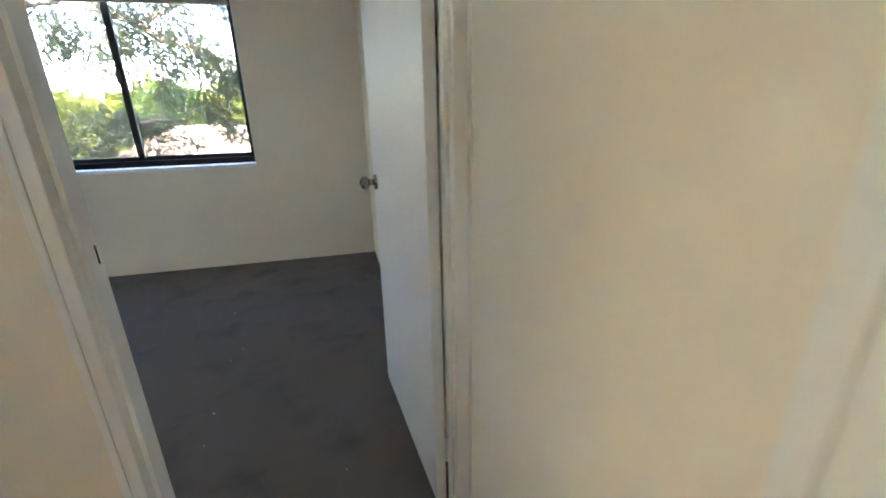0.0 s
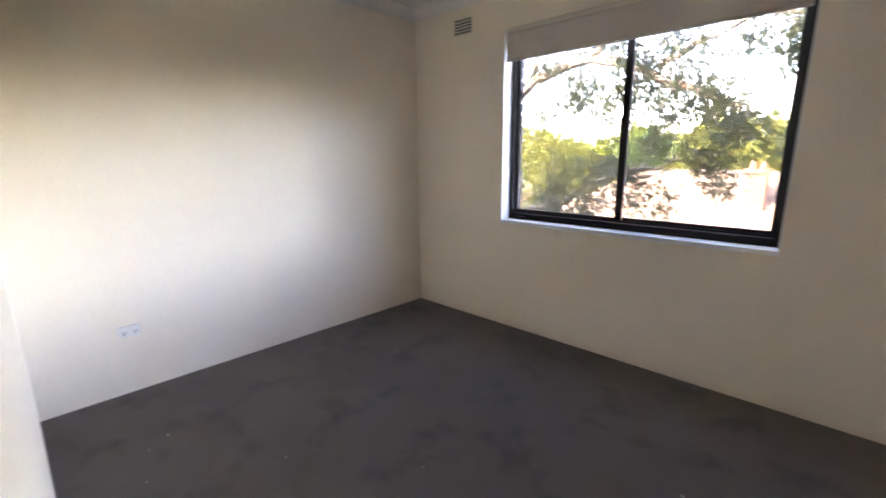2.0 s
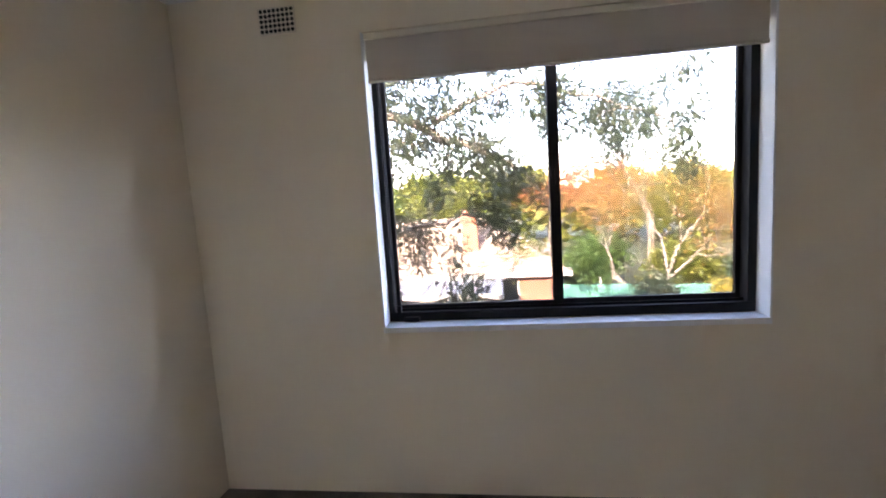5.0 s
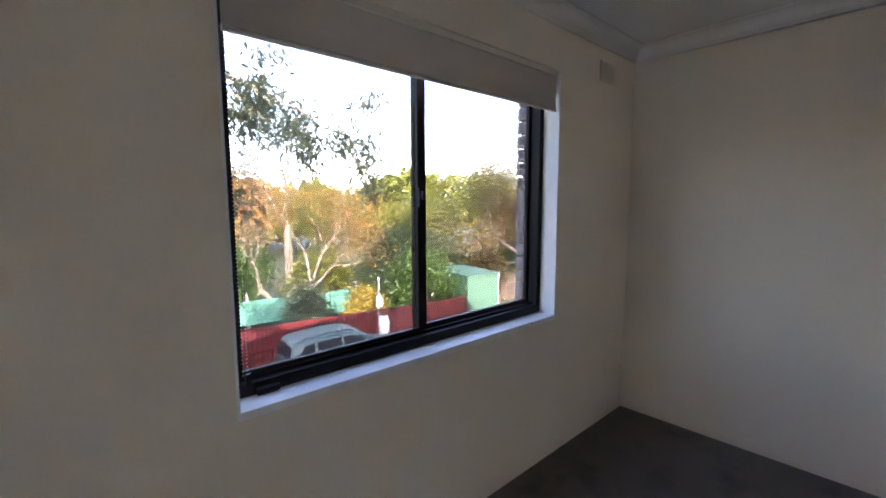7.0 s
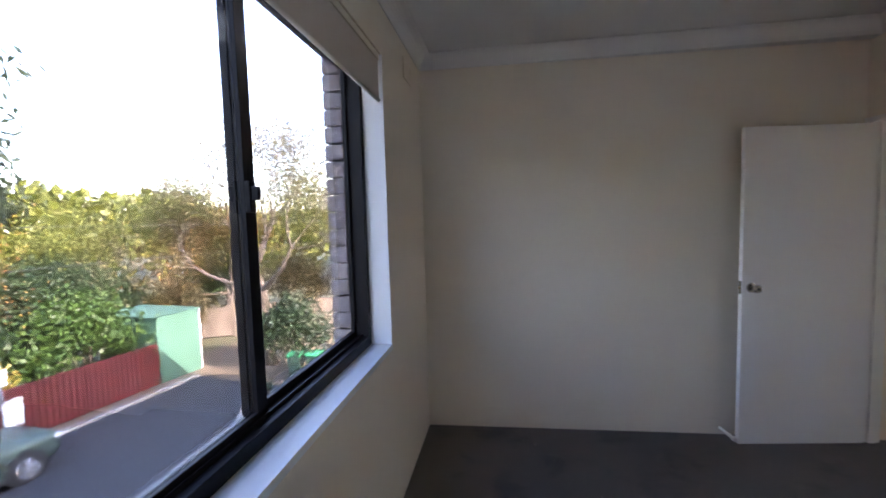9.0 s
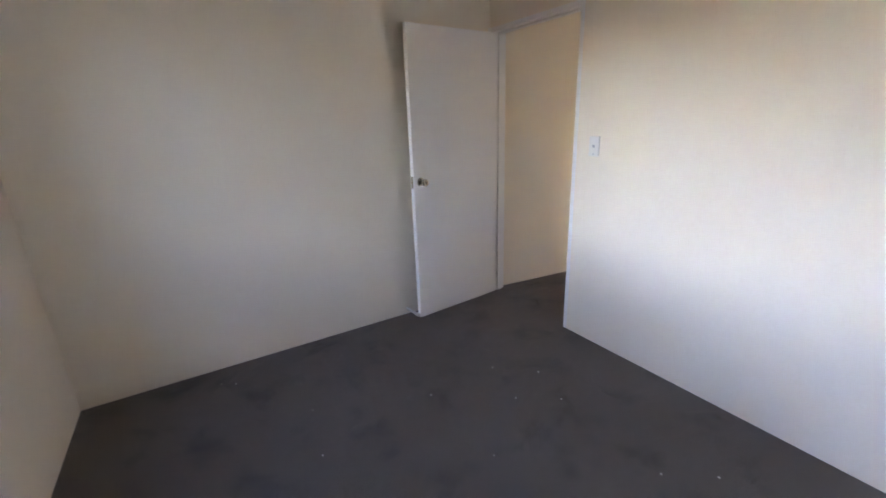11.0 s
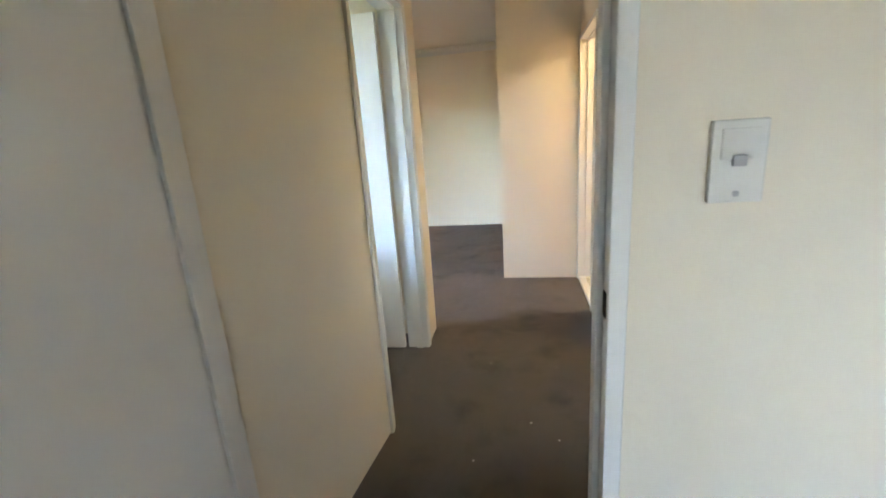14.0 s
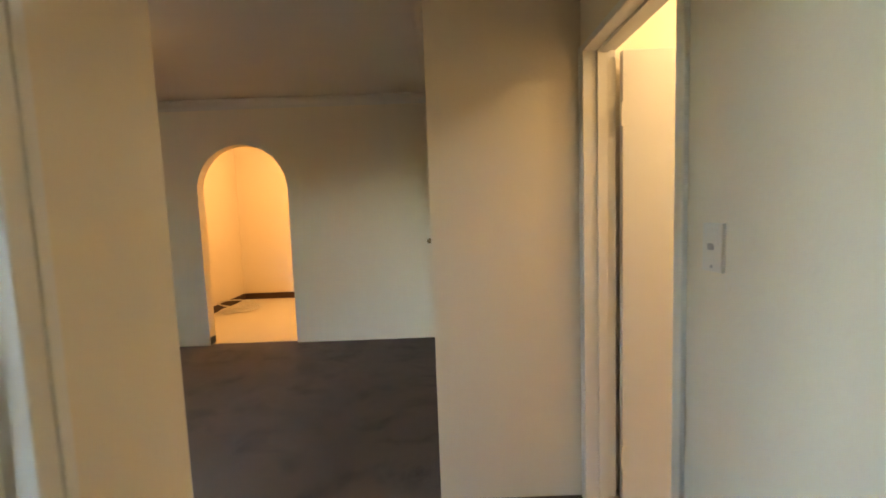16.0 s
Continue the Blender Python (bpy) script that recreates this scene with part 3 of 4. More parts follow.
street(setting("pavement", M["concrete"], [((-60, -9.2, -0.1), (4.0, -7.35, 0.11)), ((-60, -7.35, -0.1), (4.0, -7.2, 0.12))], "concrete footpath on the near side", "pavement", 0.01))


def ribbed(bm, x0, x1, h, pitch=0.16, depth=0.022, z0=0.0):
    """Trapezoid-ribbed sheet with a back skin."""
    k = int((x1 - x0) / pitch)
    prof = []
    for i in range(k):
        a = x0 + (x1 - x0) * i / k
        p = (x1 - x0) / k
        prof += [(a, 0), (a + p * 0.35, 0), (a + p * 0.5, -depth), (a + p * 0.85, -depth)]
    prof.append((x1, 0))
    prof += [(x1, 0.01), (x0, 0.01)]
    sweep(bm, prof, "z", z0, z0 + h)


def red_fence():
    t = thing("steel_fence", "dark red ribbed sheet-steel fence along the lane", "fence", STREET)
    bm = bmesh.new()
    ribbed(bm, 0.03, 2.37, 1.52, z0=0.08)
    sheet = finish(bm, "panel", M["red_steel"])
    bm = bmesh.new()
    box(bm, (0, -0.04, 1.58), (2.4, 0.03, 1.63), 0.005)
    rail = finish(bm, "rail", M["red_steel"])
    bm = bmesh.new()
    box(bm, (-0.03, -0.045, 0), (0.03, 0.035, 1.62), 0.004)
    post = finish(bm, "post", M["red_steel"])
    for i in range(12):
        for nm, me in (("panel", sheet), ("rail", rail), ("post", post)):
            o = new(nm, me)
            o.parent = t
            o.location = (3.45 - 2.4 * (i + 1), 0, 0)
    o = new("post", post)
    o.parent, o.location = t, (3.45, 0, 0)


red_fence()


def green_shed():
    t = thing("garden_shed", "pale green ribbed steel shed beside the lane", "shed", STREET)
    bm = bmesh.new()
    ribbed(bm, 3.55, 5.35, 2.55, pitch=0.2, depth=0.012)
    part("front_wall", bm, M["green_steel"], t)
    boxes("side_wall", M["green_steel"], t, [((5.35, 0.0, 0), (5.38, 3.0, 2.55)), ((3.52, 0.02, 0), (3.55, 3.0, 2.55)), ((3.55, 2.97, 0), (5.35, 3.0, 2.55))])
    boxes("roof", M["green_steel"], t, [((3.45, -0.1, 2.55), (5.45, 3.1, 2.62))], 0.01)
    boxes("corner_post", M["sign"], t, [((5.36, -0.03, 0), (5.42, 0.03, 2.55))], 0.004)


green_shed()


def court_fence():
    t = thing("windbreak_fence", "green shade-cloth fence round a court", "fence", STREET)
    boxes("shade_cloth", M["green_mesh"], t, [((-16, 5.0, 0.4), (2.5, 5.02, 1.55))])
    for i in range(8):
        bm = bmesh.new()
        tube(bm, (-16 + 2.64 * i, 5.05, 0), (-16 + 2.64 * i, 5.05, 1.9), 0.03)
        part("post", bm, M["grey_paint"], t)
    street(setting("court", M["concrete"], [((-18, 1.5, 0), (1.5, 4.9, 0.03))], "pale concrete court behind the fence", "court"))


court_fence()


def sign_pole():
    t = thing("sign_pole", "thin grey pole with a small white sign", "sign pole", STREET @ pose(-1.2, -0.35, 0))
    bm = bmesh.new()
    tube(bm, (0, 0, 0), (0, 0, 3.1), 0.03, 0.028)
    part("pole", bm, M["grey_paint"], t)
    boxes("sign_plate", M["sign"], t, [((-0.13, -0.045, 1.85), (0.13, -0.033, 2.3))], 0.004)
    n = thing("notice", "white notice sheet fixed to the red fence", "sign", STREET @ pose(-0.85, -0.032, 0.35))
    boxes("sheet", M["sign"], n, [((-0.24, -0.012, 0.2), (0.24, 0, 0.98))], 0.002)
    boxes("text_bar", M["grey_paint"], n, [((-0.17, -0.015, 0.82 - i * 0.13), (0.17, -0.0122, 0.86 - i * 0.13)) for i in range(4)])


sign_pole()


def paling_fence():
    t = thing("paling_fence", "weathered timber paling fence at the end of the drive", "fence", STREET @ pose(10.5, 1.6, 0, 0, 0, -52))
    bm = bmesh.new()
    box(bm, (0, -0.012, 0.05), (0.11, 0.0, 1.65), 0.003)
    me = finish(bm, "paling", M["paling"])
    for i in range(60):
        o = new("paling", me)
        o.parent = t
        o.location = (-3 + i * 0.13, 0, (i * 7 % 5) * 0.012)
    boxes("rail", M["paling"], t, [((-3, 0.002, 0.4), (4.9, 0.05, 0.48)), ((-3, 0.002, 1.3), (4.9, 0.05, 1.38))])


paling_fence()


# ---- trees ----
def quads_mesh(name, centres, dirs, length, width, material, rng):
    """Many small folded leaves in one mesh."""
    k = len(centres)
    c, d = np.array(centres), np.array(dirs)
    d /= np.linalg.norm(d, axis=1)[:, None] + 1e-9
    s = np.cross(d, rng.normal(size=(k, 3)))
    s /= np.linalg.norm(s, axis=1)[:, None] + 1e-9
    ln = (length * rng.uniform(0.6, 1.3, k))[:, None]
    wd = (width * rng.uniform(0.7, 1.3, k))[:, None]
    v = np.stack([c, c + d * ln * 0.5 + s * wd, c + d * ln, c + d * ln * 0.5 - s * wd], 1).reshape(-1, 3)
    f = np.arange(k * 4).reshape(-1, 4)
    me = bpy.data.meshes.new(name)
    me.from_pydata(v.tolist(), [], f.tolist())
    me.materials.append(material)
    return me


class Segments:
    """Collects tapered bars and makes one mesh of them."""

    def __init__(self):
        self.v, self.f = [], []

    def bar(self, p, q, r0, r1, seg):
        d = (q - p).normalized()
        a = d.orthogonal().normalized()
        b = d.cross(a)
        k = len(self.v)
        for c, r in ((p, r0), (q, r1)):
            for i in range(seg):
                w = 2 * math.pi * i / seg
                self.v.append(c + a * (r * math.cos(w)) + b * (r * math.sin(w)))
        for i in range(seg):
            j = (i + 1) % seg
            self.f.append((k + i, k + j, k + seg + j, k + seg + i))

    def made(self, name, material, parent):
        me = bpy.data.meshes.new(name)
        me.from_pydata([tuple(v) for v in self.v], [], self.f)
        me.materials.append(material)
        ob = new(name, me)
        ob.parent = parent
        return ob


def limbs(bm, p, d, length, r, depth, rng, tips, spread=0.6, lift=0.15, gravity=0.0):
    """Branching limbs; collects points along the outer ones."""
    segs = 3
    for i in range(segs):
        d = (d + Vector(rng.normal(0, 0.16, 3)) + Vector((0, 0, lift - gravity))).normalized()
        q = p + d * (length / segs)
        r1 = r * 0.83
        bm.bar(p, q, r, r1, 7 if r > 0.05 else 4)
        if depth <= 2:
            tips.append((q.copy(), d.copy()))
        p, r = q, r1
    if depth <= 0:
        return
    for k in range(3 if depth > 1 else 3):
        a = (d + Vector(rng.normal(0, spread, 3))).normalized()
        limbs(bm, p, a, length * rng.uniform(0.62, 0.82), r * 0.66, depth - 1, rng, tips, spread, lift, gravity)


def tree(x, y, height, label, leaf, seed, bark="dark_bark", leaves=5000, size=0.16, cloud=0.5, stems=1, spread=0.55, depth=4, base=G, width=0.35, lean=(0, 0)):
    rng = np.random.default_rng(seed)
    leaves = int(leaves * 1.7)
    t = thing("tree", label, "tree", pose(x, y, base))
    bm, tips = Segments(), []
    first = height * 0.30
    for s in range(stems):
        d = Vector((rng.normal(0, 0.10 + 0.2 * (stems > 1)) + lean[0], rng.normal(0, 0.10 + 0.2 * (stems > 1)) + lean[1], 1)).normalized()
        limbs(bm, Vector((0, 0, -0.05)), d, first, height * 0.024, depth, rng, tips, spread)
    bm.made("trunk", M[bark], t)
    pick = rng.integers(0, len(tips), leaves)
    c = np.array([tips[i][0] for i in pick]) + rng.normal(0, cloud, (leaves, 3)) * np.array([1, 1, 0.7])
    d = np.array([tips[i][1] for i in pick]) * 0.6 + rng.normal(0, 0.6, (leaves, 3)) + np.array([0, 0, -0.3])
    top = c[:, 2].max()
    keep = c[:, 2] > height * 0.22
    ob = new("crown", quads_mesh("crown", c[keep], d[keep], size * 0.62, size * 0.62 * width * 1.15, M[leaf], rng))
    ob.parent = t
    k = height / max(top, 0.1)
    t.scale = (k, k, k)
    return t


def bush(x, y, r, h, label, leaf, seed, n=3500, size=0.16, base=G):
    rng = np.random.default_rng(seed)
    t = thing("shrub", label, "shrub", pose(x, y, base))
    bm = Segments()
    c, d = [], []
    for i in range(26):
        a, e = rng.uniform(0, 6.283), rng.uniform(0.15, 1.45)
        tip = Vector((r * 0.8 * math.cos(a) * math.cos(e), r * 0.8 * math.sin(a) * math.cos(e), h * 0.35 + h * 0.58 * math.sin(e)))
        bm.bar(Vector((0, 0, -0.05)), tip, 0.03, 0.008, 5)
        k = n // 26
        c.append(np.array(tip) + rng.normal(0, r * 0.22, (k, 3)))
        d.append(rng.normal(0, 1, (k, 3)) + np.array(tip) * 0.4)
    bm.made("stems", M["dark_bark"], t)
    cc, dd = np.concatenate(c), np.concatenate(d)
    keep = cc[:, 2] > 0.05
    ob = new("foliage", quads_mesh("foliage", cc[keep], dd[keep], size, size * 0.4, M[leaf], rng))
    ob.parent = t
    return t


def gum():
    """Large gum tree by the window: limbs reaching across it, with drooping leaf sprays."""
    rng = np.random.default_rng(7)
    t = thing("gum_tree", "tall gum tree with pale limbs and drooping leaves", "tree", pose(-8.2, 9.6, G))
    o = Vector((-8.2, 9.6, G))
    main = [[(-8.2, 9.6, G), (-8.0, 9.4, -1.5), (-7.6, 9.0, 1.0), (-7.2, 8.7, 2.2), (-7.0, 8.6, 6.5)],
            [(-7.3, 8.8, 1.9), (-5.6, 8.0, 2.9), (-4.2, 7.5, 3.05), (-3.3, 7.2, 2.75), (-2.6, 7.1, 2.35), (-2.0, 7.2, 2.1)],
            [(-4.2, 7.5, 3.05), (-3.3, 7.3, 3.7), (-2.4, 7.2, 4.3), (-1.2, 7.3, 4.7)],
            [(-7.7, 9.1, 0.4), (-6.2, 8.4, 0.1), (-5.0, 7.9, 0.35), (-4.1, 7.6, 0.9), (-3.2, 7.4, 1.2), (-2.4, 7.5, 1.25)],
            [(-7.9, 9.3, -0.8), (-6.2, 8.6, -0.55), (-5.0, 8.1, -0.25), (-4.0, 7.8, -0.3), (-3.1, 7.7, -0.1), (-2.5, 7.8, -0.15)],
            [(-5.6, 8.0, 2.9), (-5.2, 7.8, 3.9), (-4.4, 7.6, 4.8), (-3.8, 7.5, 5.6)],
            [(-3.0, 7.2, 2.7), (-2.5, 7.1, 2.9), (-1.7, 7.1, 3.1), (-0.6, 7.3, 2.9), (0.5, 7.6, 2.5)]]
    rad = [0.30, 0.13, 0.075, 0.07, 0.06, 0.07, 0.05]
    sprays = []
    bm = Segments()
    for line, r in zip(main, rad):
        k = len(line)
        pts = [Vector(p) - o for p in line]
        fine = []
        for a, b in zip(pts, pts[1:]):
            for s in range(3):
                fine.append(a.lerp(b, s / 3) + Vector(rng.normal(0, 0.035, 3)))
        fine.append(pts[-1])
        for i, (a, b) in enumerate(zip(fine, fine[1:])):
            f0, f1 = 1 - 0.8 * i / len(fine), 1 - 0.8 * (i + 1) / len(fine)
            bm.bar(a, b, r * f0, r * f1, 8)
            if r < 0.2 and i > 2:
                for n in range(3):
                    if rng.random() < (0.75 if r > 0.065 else 0.5):
                        d = Vector((rng.normal(0.25, 0.6), rng.normal(0, 0.5), rng.normal(0.1, 0.6))).normalized()
                        q = b
                        ln = rng.uniform(0.3, 0.85)
                        for s in range(4):
                            d = (d + Vector((rng.normal(0, 0.25), rng.normal(0, 0.25), -0.22))).normalized()
                            e = q + d * ln / 3
                            bm.bar(q, e, 0.011 - 0.002 * s, 0.009 - 0.002 * s, 4)
                            q = e
                            if s > 0:
                                sprays.append((e.copy(), 0.13))
    bm.made("trunk", M["bark"], t)
    c, dd = [], []
    for p, s in sprays:
        if rng.random() < 0.9:
            k = int(rng.integers(34, 80))
            c.append(np.array(p) + rng.normal(0, s, (k, 3)))
            dd.append(rng.normal(0, 0.55, (k, 3)) + np.array([0.15, 0, -0.75]))
    ob = new("crown", quads_mesh("crown", np.concatenate(c), np.concatenate(dd), 0.15, 0.020, M["gum_leaf"], rng))
    ob.parent = t


gum()
tree(5.0, 22.5, 8.0, "autumn tree with orange leaves and bare pale twigs", "orange_leaf", 3, "bark", 4200, 0.15, 0.5, 2, 0.6, 5)
tree(1.2, 31.0, 9.6, "autumn tree with red and orange leaves", "red_leaf", 4, "bark", 4500, 0.17, 0.6, 1, 0.55, 5)
tree(8.2, 30.0, 14.0, "tall gum tree with grey-green crown", "gum_leaf", 5, "bark", 5000, 0.30, 0.6, 1, 0.45, 4, width=0.2)
tree(10.5, 27.0, 8.2, "leafy yellow-green tree behind the fence", "lime_leaf", 6, "dark_bark", 9000, 0.22, 0.7, 1, 0.6, 4)
tree(15.5, 25.0, 8.4, "leafy yellow-green tree behind the shrub", "lime_leaf", 8, "dark_bark", 9000, 0.24, 0.8, 1, 0.6, 4)
tree(18.0, 20.0, 9.6, "leafy green tree beside the drive", "lime_leaf", 9, "dark_bark", 9000, 0.24, 0.8, 1, 0.6, 4)
tree(13.2, 21.0, 5.6, "dense dark green tree behind the shrub", "dark_leaf", 10, "dark_bark", 8000, 0.20, 0.7, 1, 0.6, 4)
tree(17.5, 16.8, 8.2, "tree turning brown and orange beside the drive", "orange_leaf", 11, "dark_bark", 6000, 0.16, 0.6, 2, 0.6, 5)
tree(13.4, 12.3, 11.4, "half-bare tree with olive-brown leaves by the drive", "olive_leaf", 12, "dark_bark", 10500, 0.13, 0.5, 2, 0.6, 5)
tree(15.6, 10.2, 9.4, "leafy green tree behind the bins", "lime_leaf", 13, "dark_bark", 8000, 0.18, 0.7, 1, 0.6, 4)
tree(21.0, 12.0, 9.0, "tree with autumn orange leaves far down the drive", "orange_leaf", 14, "dark_bark", 5000, 0.2, 0.7, 1, 0.6, 4)
tree(-1.5, 35.0, 9.8, "leafy yellow-green tree behind the house", "lime_leaf", 15, "dark_bark", 6000, 0.26, 0.8, 1, 0.6, 4)
tree(-12, 36.0, 9.2, "leafy green tree behind the house", "green_leaf", 16, "dark_bark", 6000, 0.28, 0.9, 1, 0.6, 4)
tree(-7, 34.0, 8.0, "tree with yellow-green leaves behind the house", "lime_leaf", 17, "dark_bark", 6000, 0.26, 0.9, 1, 0.6, 4)
tree(-19, 28.0, 9.0, "leafy green tree beside the house", "lime_leaf", 18, "dark_bark", 6000, 0.26, 0.9, 1, 0.6, 4)
bush(*lin(1.9, 1.35)[:2], 1.75, 3.1, "dense bright green shrub overhanging the red fence", "green_leaf", 21, 6500, 0.17)
bush(*lin(-1.2, 1.2)[:2], 0.9, 2.2, "yellow flowering shrub behind the fence", "yellow_leaf", 22, 2200, 0.13)
bush(*lin(-3.6, 1.4)[:2], 1.2, 2.4, "grey-green shrub behind the fence", "gum_leaf", 23, 2200, 0.15)
bush(*lin(0.3, 3.6)[:2], 1.1, 2.3, "small dark green shrub by the court", "dark_leaf", 24, 2500, 0.15)
bush(12.9, 10.8, 1.5, 2.6, "dark green shrub behind the bins", "dark_leaf", 25, 3500, 0.16)
for i, (u, v, r, h, kind, leaf) in enumerate(((-9.5, 6.5, 1.9, 3.0, "olive-green", "lime_leaf"), (-5.5, 7.0, 1.9, 3.4, "dull green", "green_leaf"), (-1.5, 7.0, 1.8, 3.0, "olive-green", "lime_leaf"),
                                              (2.2, 5.6, 1.9, 3.9, "dark green", "dark_leaf"), (5.6, 5.8, 1.8, 3.6, "dark green", "dark_leaf"), (8.2, 4.6, 1.6, 2.8, "olive-brown", "olive_leaf"),
                                              (11.5, 5.0, 2.0, 3.6, "dull green", "green_leaf"), (14.0, 1.5, 2.0, 3.4, "olive-brown", "olive_leaf"), (15.5, -3.5, 2.0, 3.4, "dark green", "dark_leaf"))):
    bush(*lin(u, v)[:2], r, h, kind + " shrub in the undergrowth behind the lane", leaf, 41 + i, 4200, 0.2)
bush(9.8, 10.4, 0.35, 0.6, "low ragged plant on the garden wall", "dark_leaf", 26, 500, 0.10)


def far_woods():
    """A belt of distant woodland."""
    rng = np.random.default_rng(31)
    n = 26000
    a = rng.uniform(-1.2, 2.0, n)
    lump = np.array([noise.noise(Vector((v * 9, 0.3, 0))) for v in a])
    rad = rng.uniform(48, 62, n)
    top = 8.0 + 3.2 * lump
    z = G + top * np.sqrt(rng.uniform(0, 1, n))
    c = np.stack([rad * np.sin(a), 3 + rad * np.cos(a), z], 1)
    ob = new("woods", quads_mesh("woods", c, rng.normal(0, 1, (n, 3)), 1.1, 0.42, M["lime_leaf"], rng))
    tagged(ob, "belt of distant green and olive woodland", "woods", kind="stuff")


far_woods()


# ---- house across the lane ----
def house():
    t = thing("house", "brick house with a pale tiled hip roof and chimney", "house", pose(-6.2, 26.0, G))
    x0, x1, y0, y1, e, r = -7.5, 7.6, -4.6, 5.2, 2.3, 5.0
    boxes("wall", M["red_brick"], t, [((x0 + 0.5, y0 + 0.5, 0), (x1 - 0.5, y1 - 0.5, e))])
    bm = bmesh.new()
    ym = (y0 + y1) / 2
    a = [bm.verts.new(p) for p in ((x0, y0, e), (x1, y0, e), (x1, y1, e), (x0, y1, e))]
    b = [bm.verts.new(p) for p in ((x0 + 4.6, ym, r), (x1 - 4.6, ym, r))]
    for f in ((a[0], a[1], b[1], b[0]), (a[2], a[3], b[0], b[1]), (a[1], a[2], b[1]), (a[3], a[0], b[0]), (a[3], a[2], a[1], a[0])):
        bm.faces.new(f)
    roof = part("roof", bm, M["roof"], t)
    # courses of roof tiles on the slope that faces the lane
    bm = bmesh.new()
    rows = 17
    for i in range(rows):
        f = i / rows
        s0, s1 = x0 + 4.6 * f, x1 - 4.6 * f
        yy, zz = y0 + (ym - y0) * f, e + (r - e) * f
        k = int((s1 - s0) / 0.6)
        for j in range(k):
            w = (s1 - s0) / k
            u = s0 + j * w
            box(bm, (u + 0.012, yy - 0.03, zz + 0.02), (u + w - 0.012, yy + 0.33, zz + 0.075))
    tiles = part("roof_tiles", bm, M["roof"], roof)
    tiles["kind"] = "stuff"
    boxes("fascia", M["render"], t, [((x0 - 0.02, y0 - 0.06, e - 0.18), (x1 + 0.02, y0 - 0.01, e + 0.03)), ((x1, y0, e - 0.18), (x1 + 0.05, y1, e + 0.03))], 0.01)
    ch = boxes("chimney", M["red_brick"], t, [((2.3, -2.9, 2.6), (3.1, -2.3, 5.0)), ((2.22, -2.98, 5.0), (3.18, -2.22, 5.18))], 0.02)
    for i in range(2):
        bm = bmesh.new()
        tube(bm, (2.5 + 0.4 * i, -2.6, 5.18), (2.5 + 0.4 * i, -2.6, 5.5), 0.13, 0.11, 12)
        part("chimney_pot", bm, M["red_brick"], ch)
    for i, x in enumerate((-5.2, -1.2, 3.6)):
        w = boxes("window", M["render"], t, [((x - 0.08, y0 + 0.44, 0.8), (x + 1.5, y0 + 0.5, 0.9)), ((x - 0.08, y0 + 0.44, 1.9), (x + 1.5, y0 + 0.5, 2.0)), ((x - 0.08, y0 + 0.44, 0.9), (x, y0 + 0.5, 1.9)),
                  ((x + 0.68, y0 + 0.44, 0.9), (x + 0.74, y0 + 0.5, 1.9)), ((x + 1.42, y0 + 0.44, 0.9), (x + 1.5, y0 + 0.5, 1.9))], 0.005)
        boxes("pane", M["car_glass"], w, [((x, y0 + 0.46, 0.9), (x + 1.42, y0 + 0.49, 1.9))])
    # lean-to in front
    g = boxes("porch_roof", M["grey_roof"], t, [((-1.2, -8.0, 2.05), (4.2, -4.55, 2.10))], 0.005)
    for i in range(15):
        boxes("roof_rib", M["grey_roof"], g, [((-1.15 + i * 0.38, -8.0, 2.10), (-1.09 + i * 0.38, -4.55, 2.14))])
    boxes("porch_fascia", M["render"], t, [((-1.2, -8.06, 1.92), (4.2, -8.0, 2.12))], 0.005)
    for x in (-1.1, 1.5, 4.1):
        boxes("porch_post", M["render"], t, [((x - 0.06, -7.95, 0), (x + 0.06, -7.83, 2.05))], 0.005)
    boxes("porch_wall", M["render"], t, [((-1.1, -7.6, 0), (4.0, -7.5, 1.9))], 0.005)


house()


# ---- parked car ----
def smooth_rows(rows, steps):
    """Rows of numbers joined by a smooth curve through each of them."""
    out = []
    a = [np.array(r, float) for r in rows]
    for i in range(len(a) - 1):
        p0, p1, p2, p3 = a[max(i - 1, 0)], a[i], a[i + 1], a[min(i + 2, len(a) - 1)]
        for s in range(steps):
            u = s / steps
            out.append(0.5 * (2 * p1 + (p2 - p0) * u + (2 * p0 - 5 * p1 + 4 * p2 - p3) * u * u + (3 * p1 - p0 - 3 * p2 + p3) * u ** 3))
    return out + [a[-1]]


def loft(bm, rings, closed=True, ends=True):
    vs = [[bm.verts.new(p) for p in r] for r in rings]
    k = len(vs[0])
    for r0, r1 in zip(vs, vs[1:]):
        for i in range(k if closed else k - 1):
            bm.faces.new((r0[i], r0[(i + 1) % k], r1[(i + 1) % k], r1[i]))
    if ends:
        bm.faces.new(vs[0]), bm.faces.new(vs[-1])


